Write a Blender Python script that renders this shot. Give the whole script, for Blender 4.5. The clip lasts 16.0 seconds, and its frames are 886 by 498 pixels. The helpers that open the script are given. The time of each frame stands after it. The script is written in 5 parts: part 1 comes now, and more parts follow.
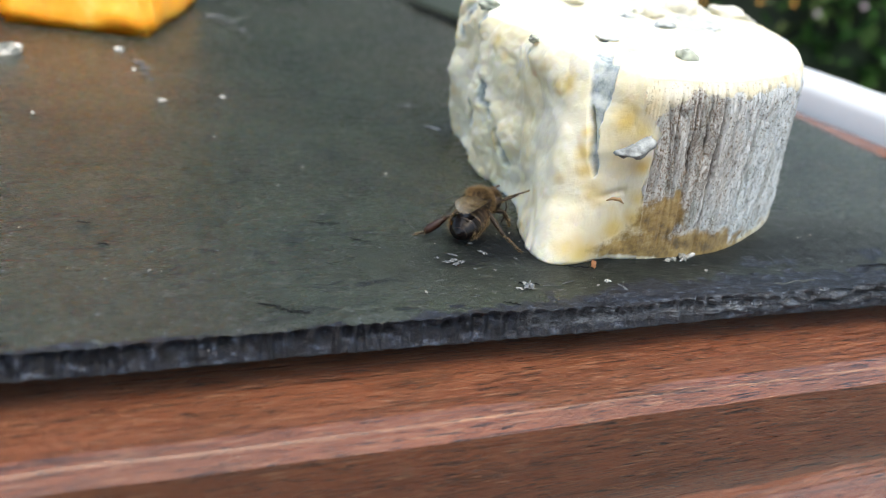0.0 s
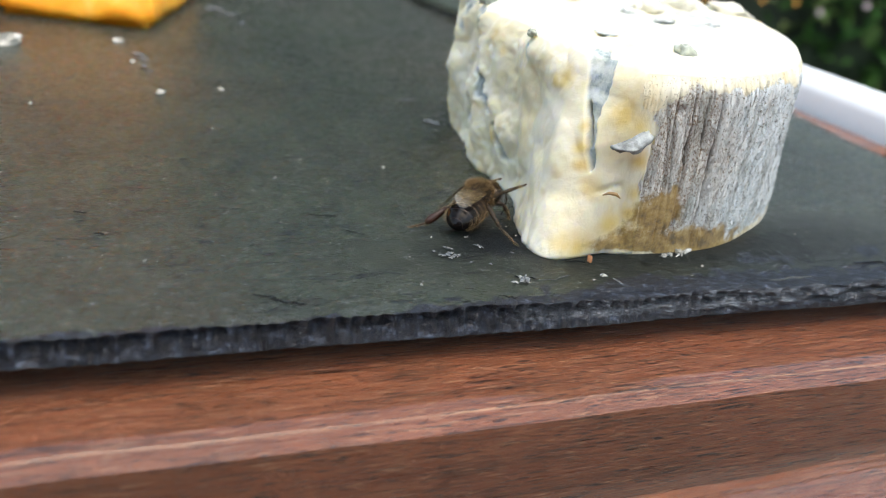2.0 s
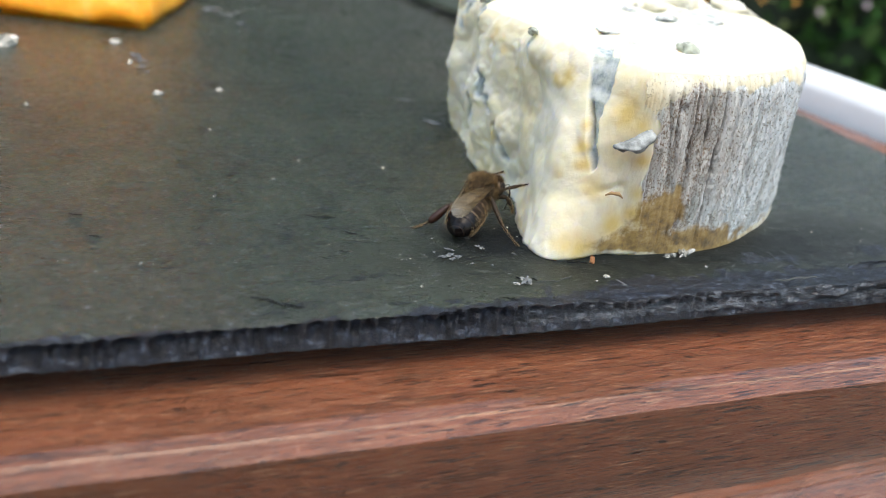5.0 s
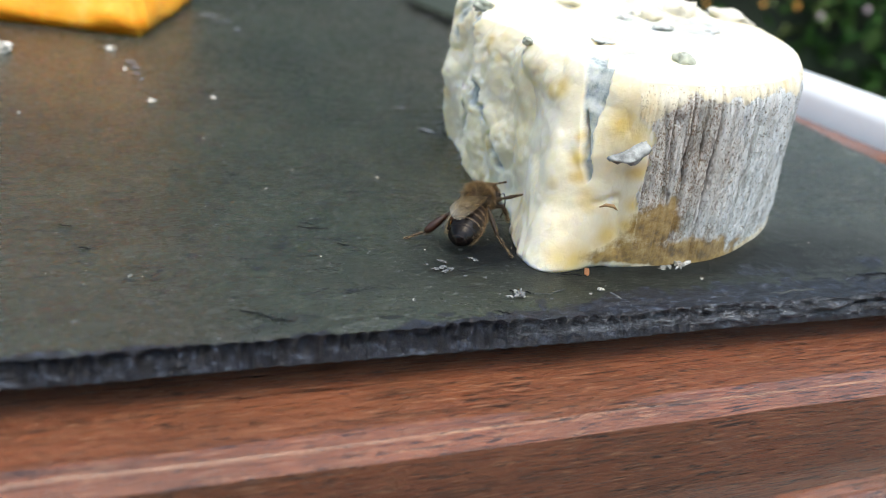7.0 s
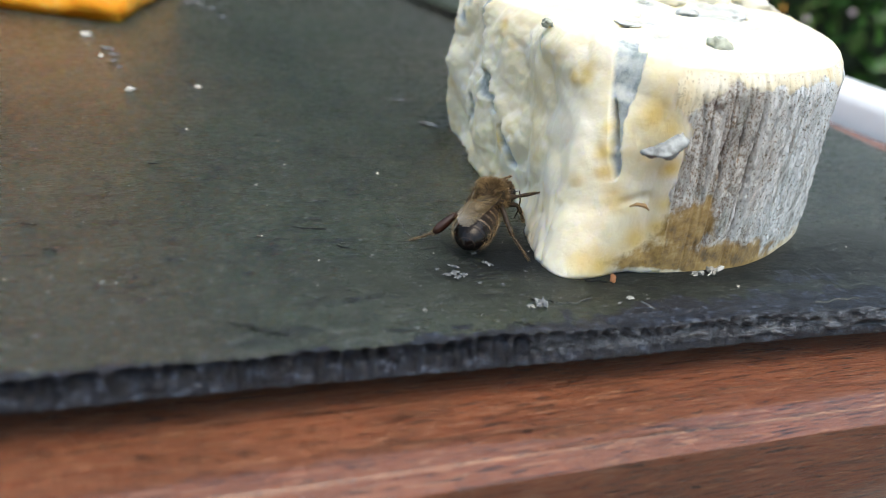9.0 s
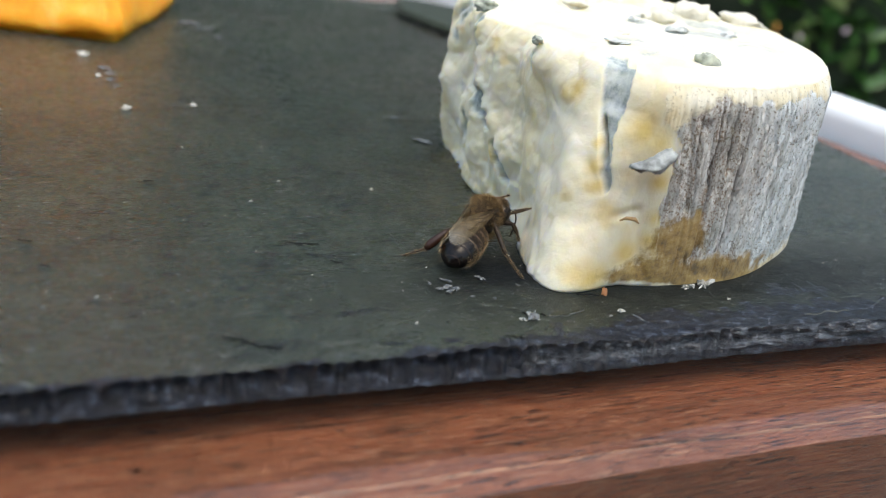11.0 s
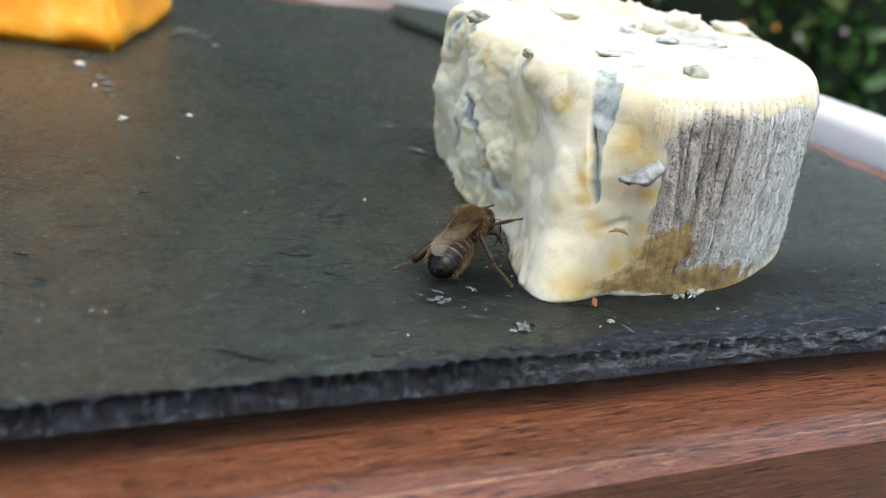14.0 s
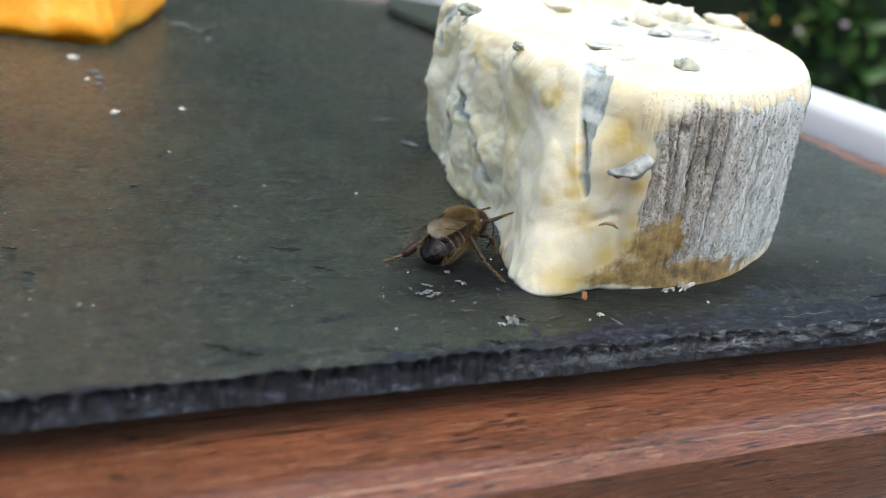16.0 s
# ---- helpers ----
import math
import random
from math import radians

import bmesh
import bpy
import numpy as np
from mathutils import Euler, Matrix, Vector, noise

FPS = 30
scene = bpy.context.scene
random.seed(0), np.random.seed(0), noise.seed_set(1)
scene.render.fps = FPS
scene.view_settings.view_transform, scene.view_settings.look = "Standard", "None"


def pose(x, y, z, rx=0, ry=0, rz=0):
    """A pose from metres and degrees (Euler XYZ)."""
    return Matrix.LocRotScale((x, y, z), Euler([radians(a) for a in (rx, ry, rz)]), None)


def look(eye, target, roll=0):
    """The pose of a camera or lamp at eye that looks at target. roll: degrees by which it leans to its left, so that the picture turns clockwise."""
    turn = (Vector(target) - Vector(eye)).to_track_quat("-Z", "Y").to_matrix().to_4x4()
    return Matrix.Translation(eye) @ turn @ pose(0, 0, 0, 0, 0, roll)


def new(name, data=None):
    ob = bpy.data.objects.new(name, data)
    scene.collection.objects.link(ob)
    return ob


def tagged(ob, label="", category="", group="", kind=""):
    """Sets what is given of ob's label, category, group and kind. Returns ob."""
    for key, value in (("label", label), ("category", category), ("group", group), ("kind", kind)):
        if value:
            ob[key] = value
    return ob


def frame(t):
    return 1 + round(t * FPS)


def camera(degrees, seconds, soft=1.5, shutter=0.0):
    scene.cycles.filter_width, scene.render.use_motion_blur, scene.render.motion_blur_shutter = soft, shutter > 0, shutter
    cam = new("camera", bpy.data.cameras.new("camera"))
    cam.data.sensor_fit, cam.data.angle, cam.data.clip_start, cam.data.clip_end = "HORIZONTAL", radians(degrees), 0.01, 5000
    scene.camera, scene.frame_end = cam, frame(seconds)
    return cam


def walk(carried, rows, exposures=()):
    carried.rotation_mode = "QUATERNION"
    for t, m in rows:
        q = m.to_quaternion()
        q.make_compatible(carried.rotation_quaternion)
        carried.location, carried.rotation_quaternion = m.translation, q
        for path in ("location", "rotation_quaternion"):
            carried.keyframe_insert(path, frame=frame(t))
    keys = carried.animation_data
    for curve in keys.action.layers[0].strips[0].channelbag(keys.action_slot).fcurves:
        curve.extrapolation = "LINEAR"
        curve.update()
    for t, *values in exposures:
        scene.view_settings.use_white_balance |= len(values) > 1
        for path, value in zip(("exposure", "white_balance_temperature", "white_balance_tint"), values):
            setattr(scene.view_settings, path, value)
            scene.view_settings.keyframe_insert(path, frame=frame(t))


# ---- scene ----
cam = camera(55.0, 16.0, soft=0.5)
cam.data.dof.use_dof = True
cam.data.dof.focus_distance = 0.110
cam.data.dof.aperture_fstop = 22.0
PATH = [
    (0, (0.002912, 0.002781, 0.050117), (0.008587, 0.110897, -0.00164), 7.43),
    (0.5, (0.003273, 0.003063, 0.049887), (0.008802, 0.111215, -0.001809), 7.48),
    (1, (0.00358, 0.0027, 0.049259), (0.009078, 0.110736, -0.002685), 7.61),
    (1.5, (0.002587, 0.00235, 0.049718), (0.009001, 0.110258, -0.002385), 8.00),
    (2, (0.003494, 0.002592, 0.049809), (0.0092, 0.110488, -0.002401), 7.93),
    (2.5, (0.00366, 0.003029, 0.049268), (0.009389, 0.110884, -0.003024), 7.87),
    (3, (0.003244, 0.003317, 0.048988), (0.009197, 0.111236, -0.003147), 7.85),
    (3.5, (0.003202, 0.003468, 0.049181), (0.008978, 0.111384, -0.00298), 7.78),
    (4, (0.003485, 0.003734, 0.049025), (0.009049, 0.111637, -0.003188), 7.70),
    (6.5, (0.003666, 0.004613, 0.049451), (0.009349, 0.112716, -0.002333), 7.65),
    (7, (0.004512, 0.005382, 0.049956), (0.009957, 0.113511, -0.001798), 7.77),
    (7.5, (0.004472, 0.004763, 0.052627), (0.009893, 0.113028, 0.001156), 8.25),
    (8, (-0.001056, 0.007105, 0.05094), (0.008759, 0.115227, -0.00018), 9.39),
    (8.5, (0.003326, 0.011941, 0.0482), (0.00859, 0.120083, -0.003545), 8.22),
    (9, (0.001705, 0.015924, 0.04489), (0.009441, 0.124076, -0.006524), 8.51),
    (9.5, (0.002428, 0.01558, 0.04312), (0.00983, 0.124186, -0.007378), 8.29),
    (12, (0.002222, 0.014286, 0.046053), (0.010234, 0.123619, -0.002754), 8.24),
    (12.5, (0.002679, 0.013931, 0.046186), (0.010384, 0.123302, -0.002585), 8.19),
    (13, (0.002528, 0.01397, 0.046603), (0.010526, 0.123304, -0.002204), 8.24),
    (13.5, (0.002989, 0.014203, 0.046762), (0.0106, 0.123557, -0.002061), 8.07),
    (14, (0.003168, 0.014288, 0.046666), (0.010847, 0.123616, -0.002206), 8.04),
    (14.5, (0.003615, 0.014323, 0.046693), (0.011152, 0.123458, -0.00263), 7.97),
    (15, (0.003542, 0.014162, 0.046044), (0.011618, 0.123236, -0.003328), 8.10),
    (15.5, (0.004243, 0.01424, 0.046735), (0.011958, 0.123222, -0.002896), 8.00),
    (16, (0.004462, 0.014354, 0.046744), (0.012208, 0.123328, -0.002903), 7.99),
]
walk(cam, [(t, look(eye, target, roll)) for t, eye, target, roll in PATH],
     exposures=[(0, 1.23), (7, 1.21), (9.5, 1.09), (12, 1.00), (16, 1.01)])

# ---- light: bright overcast sky over a garden table ----
world = bpy.data.worlds.new("overcast_sky")
scene.world = world
world.use_nodes = True
wn = world.node_tree
sky = wn.nodes.new("ShaderNodeTexSky")
sky.sky_type = "NISHITA"
sky.sun_disc = False
sky.sun_elevation = radians(77.5)
sky.sun_rotation = radians(158)
sky.air_density = 2.2
sky.dust_density = 6.0
sky.ozone_density = 3.5
wn.links.new(sky.outputs[0], wn.nodes["Background"].inputs[0])
wn.nodes["Background"].inputs[1].default_value = 0.15
sun_data = bpy.data.lights.new("sun", "SUN")
sun_data.energy, sun_data.angle, sun_data.color = 0.05, radians(55), (1.0, 0.98, 0.95)
sun = new("sun", sun_data)
sun.matrix_world = look((0.09, -0.22, 1.1), (0, 0, 0))

MM = 0.001
rng = random.Random(7)


# ---- materials ----
def material(name):
    m = bpy.data.materials.new(name)
    m.use_nodes = True
    return m, m.node_tree, m.node_tree.nodes["Principled BSDF"]


def node(tree, kind, **inputs):
    n = tree.nodes.new(kind)
    for key, value in inputs.items():
        n.inputs[key.replace("_", " ")].default_value = value
    return n


def coords(tree, scale=(1, 1, 1), kind="Object"):
    c, m = tree.nodes.new("ShaderNodeTexCoord"), tree.nodes.new("ShaderNodeMapping")
    m.inputs["Scale"].default_value = scale
    tree.links.new(c.outputs[kind], m.inputs[0])
    return m.outputs[0]


def grain(tree, vector, scale, detail=4.0, rough=0.6, distortion=0.0):
    n = node(tree, "ShaderNodeTexNoise", Scale=scale, Detail=detail, Roughness=rough, Distortion=distortion)
    tree.links.new(vector, n.inputs["Vector"])
    return n.outputs[0]


def ramp(tree, fac, stops):
    r = tree.nodes.new("ShaderNodeValToRGB")
    e = r.color_ramp.elements
    while len(e) < len(stops):
        e.new(0.5)
    for el, (at, col) in zip(e, stops):
        el.position = at
        el.color = (*col, 1) if len(col) == 3 else (col[0], col[0], col[0], 1)
    tree.links.new(fac, r.inputs[0])
    return r.outputs[0]


def mixed(tree, fac, a, b, mode="MIX"):
    m = tree.nodes.new("ShaderNodeMix")
    m.data_type, m.blend_type = "RGBA", mode
    for socket, value in ((m.inputs[0], fac), (m.inputs[6], a), (m.inputs[7], b)):
        if isinstance(value, bpy.types.NodeSocket):
            tree.links.new(value, socket)
        else:
            socket.default_value = value if not isinstance(value, tuple) else (*value, 1)
    return m.outputs[2]


def bump(tree, bsdf, height, distance, strength=1.0):
    b = node(tree, "ShaderNodeBump", Distance=distance)
    if isinstance(strength, bpy.types.NodeSocket):
        tree.links.new(strength, b.inputs["Strength"])
    else:
        b.inputs["Strength"].default_value = strength
    tree.links.new(height, b.inputs["Height"])
    if bsdf.inputs["Normal"].is_linked:
        tree.links.new(bsdf.inputs["Normal"].links[0].from_socket, b.inputs["Normal"])
    tree.links.new(b.outputs[0], bsdf.inputs["Normal"])


def attribute(tree, name):
    a = tree.nodes.new("ShaderNodeAttribute")
    a.attribute_name = name
    return a.outputs["Fac"]


def plain(name, colour, rough=0.5, spread=0.25, scale=400.0, metal=0.0, relief=0.0):
    m, t, b = material(name)
    v = coords(t)
    n = grain(t, v, scale, 5)
    lo, hi = (tuple(c * (1 - spread) for c in colour), tuple(min(1, c * (1 + spread)) for c in colour))
    t.links.new(ramp(t, n, [(0.3, lo), (0.7, hi)]), b.inputs["Base Color"])
    b.inputs["Roughness"].default_value = rough
    b.inputs["Metallic"].default_value = metal
    if relief:
        bump(t, b, n, relief)
    return m


def slate_material():
    m, t, b = material("slate")
    v = coords(t)
    long = coords(t, (0.45, 1, 1))
    broad, hue = grain(t, v, 38, 6, 0.7, 0.4), grain(t, v, 17, 4, 0.6)
    fine, streak = grain(t, long, 3000, 5, 0.75, 0.5), grain(t, long, 760, 6, 0.7, 1.4)
    c = ramp(t, broad, [(0.32, (0.020, 0.032, 0.018)), (0.5, (0.036, 0.051, 0.030)), (0.68, (0.060, 0.076, 0.046))])
    c = mixed(t, ramp(t, hue, [(0.44, (0,)), (0.66, (0.6,))]), c, (0.066, 0.058, 0.034))
    c = mixed(t, ramp(t, streak, [(0.33, (0.7,)), (0.41, (0,))]), c, (0.010, 0.013, 0.012))
    # pale specks in the colour stand in for glints off the slate
    c = mixed(t, ramp(t, fine, [(0.59, (0,)), (0.67, (0.9,))]), c, (0.30, 0.31, 0.30))
    glint_specks = grain(t, coords(t, (0.6, 1, 1)), 1500, 3, 0.6)
    c = mixed(t, ramp(t, glint_specks, [(0.65, (0,)), (0.685, (0.9,))]), c, (0.36, 0.38, 0.39))
    dash = grain(t, coords(t, (0.28, 1, 1)), 1250, 4, 0.65, 0.4)
    c = mixed(t, ramp(t, dash, [(0.30, (0.9,)), (0.36, (0,))]), c, (0.008, 0.011, 0.010))
    c = mixed(t, ramp(t, dash, [(0.59, (0,)), (0.67, (0.7,))]), c, (0.17, 0.185, 0.16))
    split = grain(t, coords(t, (0.20, 1, 1)), 300, 4, 0.6, 0.6)
    where = grain(t, v, 120, 3)
    crack = mixed(t, 1.0, ramp(t, split, [(0.470, (0,)), (0.484, (1,)), (0.492, (1,)), (0.505, (0,))]), ramp(t, where, [(0.50, (0,)), (0.55, (1,))]), "MULTIPLY")
    c = mixed(t, crack, c, (0.005, 0.006, 0.008))
    # a darker zone where the bee feeds, damp and contact shade put into the colour, and a fainter one along the foot of
    # the cheese
    stain_or_shade = None
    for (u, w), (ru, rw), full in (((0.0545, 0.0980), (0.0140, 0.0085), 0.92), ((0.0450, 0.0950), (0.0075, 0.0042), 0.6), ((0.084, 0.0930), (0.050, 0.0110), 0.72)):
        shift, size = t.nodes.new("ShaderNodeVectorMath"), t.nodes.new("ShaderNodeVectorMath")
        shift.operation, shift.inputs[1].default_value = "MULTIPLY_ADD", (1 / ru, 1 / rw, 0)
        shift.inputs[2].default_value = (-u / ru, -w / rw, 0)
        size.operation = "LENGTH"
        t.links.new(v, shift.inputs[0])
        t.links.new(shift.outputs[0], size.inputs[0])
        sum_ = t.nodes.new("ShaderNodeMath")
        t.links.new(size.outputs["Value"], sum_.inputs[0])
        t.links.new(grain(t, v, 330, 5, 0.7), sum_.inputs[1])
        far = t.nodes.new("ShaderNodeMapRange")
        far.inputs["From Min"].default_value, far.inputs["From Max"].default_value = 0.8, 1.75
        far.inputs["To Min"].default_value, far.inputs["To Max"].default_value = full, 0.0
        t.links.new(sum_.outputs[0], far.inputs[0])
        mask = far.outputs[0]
        if stain_or_shade is None:
            stain_or_shade = mask
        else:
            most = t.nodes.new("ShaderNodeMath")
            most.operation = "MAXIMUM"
            t.links.new(stain_or_shade, most.inputs[0])
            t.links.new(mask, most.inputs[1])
            stain_or_shade = most.outputs[0]
    c = mixed(t, stain_or_shade, c, mixed(t, ramp(t, fine, [(0.58, (0,)), (0.68, (0.7,))]), (0.010, 0.013, 0.018), (0.12, 0.14, 0.16)))
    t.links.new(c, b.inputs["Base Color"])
    t.links.new(mixed(t, stain_or_shade, ramp(t, streak, [(0.3, (0.16,)), (0.75, (0.42,))]), (0.55, 0.55, 0.55)), b.inputs["Roughness"])
    t.links.new(ramp(t, stain_or_shade, [(0.0, (0.55,)), (0.9, (0.12,))]), b.inputs["Specular IOR Level"])
    t.links.new(ramp(t, stain_or_shade, [(0.0, (0.38,)), (0.9, (0.04,))]), b.inputs["Coat Weight"])
    b.inputs["Coat Roughness"].default_value = 0.32
    bump(t, b, grain(t, long, 190, 4, 0.6, 0.8), 0.0012, 0.6)
    bump(t, b, streak, 0.0017, 1.0)
    bump(t, b, dash, 0.0008, 1.0)
    bump(t, b, fine, 0.0007, 1.0)
    bump(t, b, ramp(t, crack, [(0.0, (1,)), (1.0, (0,))]), 0.0005, 1.0)
    return m


def slate_edge_material():
    m, t, b = material("broken_slate")
    v = coords(t, (0.7, 1, 0.8))
    broad, fine = grain(t, v, 1000, 6, 0.8), grain(t, v, 3000, 5, 0.75)
    # pale blue tones carry the broken edge's glints in the colour
    c = ramp(t, broad, [(0.42, (0.003, 0.004, 0.008)), (0.55, (0.015, 0.022, 0.040)), (0.66, (0.17, 0.21, 0.29))])
    c = mixed(t, ramp(t, fine, [(0.60, (0,)), (0.70, (0.85,))]), c, (0.36, 0.39, 0.42))
    t.links.new(c, b.inputs["Base Color"])
    b.inputs["Roughness"].default_value = 0.3
    b.inputs["Specular IOR Level"].default_value = 0.6
    bump(t, b, broad, 0.0012, 1.0)
    bump(t, b, fine, 0.0004, 1.0)
    return m


def slate_layers_material():
    """Slate split open along its layers: thin pale leaves over dark gaps."""
    m, t, b = material("layered_slate")
    leaf, fine = grain(t, coords(t, (0.16, 1, 1.3)), 1500, 5, 0.7, 0.9), grain(t, coords(t, (0.5, 1, 1)), 3600, 4, 0.75)
    # glints on the leaves and shade in the gaps are put into the colour
    c = ramp(t, leaf, [(0.36, (0.006, 0.008, 0.013)), (0.47, (0.030, 0.039, 0.056)), (0.60, (0.15, 0.18, 0.22)), (0.70, (0.40, 0.43, 0.46))])
    c = mixed(t, ramp(t, fine, [(0.58, (0,)), (0.67, (0.8,))]), c, (0.48, 0.51, 0.53))
    t.links.new(c, b.inputs["Base Color"])
    b.inputs["Roughness"].default_value = 0.3
    b.inputs["Specular IOR Level"].default_value = 0.8
    bump(t, b, leaf, 0.0016, 1.0)
    bump(t, b, fine, 0.0003, 1.0)
    return m


def wood_material():
    m, t, b = material("oiled_hardwood")
    info = t.nodes.new("ShaderNodeObjectInfo")
    shift = t.nodes.new("ShaderNodeVectorMath")
    shift.operation = "ADD"
    v = coords(t, (0.035, 1, 1))
    t.links.new(v, shift.inputs[0])
    t.links.new(info.outputs["Random"], shift.inputs[1])
    v = shift.outputs[0]
    band, fibre = grain(t, v, 170, 5, 0.65, 0.8), grain(t, v, 2300, 6, 0.8, 0.3)
    thread = grain(t, coords(t, (0.05, 1, 1)), 6500, 4, 0.75)
    pore, long_pore = grain(t, coords(t, (0.06, 1, 1)), 5600, 3, 0.6, 0.3), grain(t, coords(t, (0.07, 1, 1)), 2300, 3, 0.6, 0.4)
    blot = grain(t, coords(t), 60, 4)
    c = ramp(t, band, [(0.3, (0.135, 0.034, 0.013)), (0.5, (0.22, 0.060, 0.023)), (0.72, (0.32, 0.100, 0.039))])
    c = mixed(t, ramp(t, fibre, [(0.42, (0.0,)), (0.58, (0.75,))]), c, (0.33, 0.120, 0.052))
    c = mixed(t, ramp(t, thread, [(0.55, (0,)), (0.66, (0.7,))]), c, (0.47, 0.225, 0.12))
    dark = grain(t, coords(t, (0.035, 1, 1)), 1300, 5, 0.7, 0.4)
    c = mixed(t, ramp(t, dark, [(0.36, (0.75,)), (0.45, (0,))]), c, (0.075, 0.028, 0.012))
    c = mixed(t, ramp(t, blot, [(0.35, (0.35,)), (0.6, (0,))]), c, (0.12, 0.050, 0.02))
    fleck = grain(t, coords(t, (0.06, 1, 1)), 3600, 3, 0.6, 0.2)
    c = mixed(t, ramp(t, fleck, [(0.60, (0,)), (0.65, (0.7,))]), c, (0.48, 0.25, 0.14))
    # pale line along the arris: its highlight, put into the colour
    arris_glint = mixed(t, 1.0, ramp(t, attribute(t, "arris_glint"), [(0.15, (0,)), (0.8, (1,))]), ramp(t, fibre, [(0.42, (0.0,)), (0.60, (0.75,))]), "MULTIPLY")
    arris_glint = mixed(t, 1.0, arris_glint, ramp(t, blot, [(0.38, (0.4,)), (0.58, (1.0,))]), "MULTIPLY")
    c = mixed(t, arris_glint, c, (0.58, 0.33, 0.18))
    c = mixed(t, ramp(t, pore, [(0.605, (0,)), (0.635, (1.0,))]), c, (0.016, 0.007, 0.004))
    c = mixed(t, ramp(t, long_pore, [(0.635, (0,)), (0.665, (0.9,))]), c, (0.012, 0.005, 0.004))
    t.links.new(c, b.inputs["Base Color"])
    t.links.new(ramp(t, fibre, [(0.3, (0.22,)), (0.7, (0.42,))]), b.inputs["Roughness"])
    b.inputs["Specular IOR Level"].default_value = 0.4
    b.inputs["Coat Weight"].default_value = 0.75
    b.inputs["Coat Roughness"].default_value = 0.13
    bump(t, b, fibre, 0.00034, 0.9)
    bump(t, b, thread, 0.0003, 1.0)
    bump(t, b, ramp(t, pore, [(0.60, (1,)), (0.66, (0,))]), 0.0005, 1.0)
    bump(t, b, ramp(t, long_pore, [(0.61, (1,)), (0.67, (0,))]), 0.0006, 1.0)
    return m


def paste_material():
    m, t, b = material("blue_cheese_paste")
    v = coords(t)
    broad, fine = grain(t, v, 110, 5, 0.6, 0.5), grain(t, v, 2400, 5, 0.7)
    c = ramp(t, broad, [(0.34, (0.71, 0.64, 0.43)), (0.46, (0.735, 0.69, 0.515)), (0.60, (0.75, 0.725, 0.59))])
    c = mixed(t, attribute(t, "ripe"), c, (0.64, 0.49, 0.17))
    speck = ramp(t, grain(t, v, 420, 6, 0.7), [(0.36, (0.58, 0.62, 0.60)), (0.50, (0.42, 0.475, 0.475)), (0.68, (0.17, 0.215, 0.215))])
    # mould on the top is coloured darker to offset the strong light there
    speck = mixed(t, attribute(t, "top_darkening"), speck, (0.17, 0.185, 0.165))
    c = mixed(t, attribute(t, "mould"), c, speck)
    c = stained(t, v, c)
    t.links.new(c, b.inputs["Base Color"])
    t.links.new(ramp(t, fine, [(0.3, (0.38,)), (0.7, (0.62,))]), b.inputs["Roughness"])
    b.inputs["Specular IOR Level"].default_value = 0.25
    b.inputs["Subsurface Weight"].default_value = 0.85
    b.inputs["Subsurface Radius"].default_value = (1.0, 0.85, 0.5)
    b.inputs["Subsurface Scale"].default_value = 0.0024
    bump(t, b, grain(t, v, 420, 6, 0.65), 0.0008, 0.25)
    bump(t, b, fine, 0.0001, 0.6)
    return m


def stained(t, v, c):
    """Wet brown patches where the rind has gone soft."""
    total = t.nodes.new("ShaderNodeMath")
    t.links.new(attribute(t, "stain"), total.inputs[0])
    t.links.new(grain(t, v, 420, 5, 0.7), total.inputs[1])
    stain_or_shade = ramp(t, grain(t, v, 560, 5, 0.65), [(0.34, (0.12, 0.085, 0.038)), (0.45, (0.24, 0.155, 0.050)), (0.56, (0.36, 0.245, 0.08)), (0.72, (0.52, 0.42, 0.22))])
    return mixed(t, ramp(t, total.outputs[0], [(0.72, (0,)), (1.1, (0.92,))]), c, stain_or_shade)


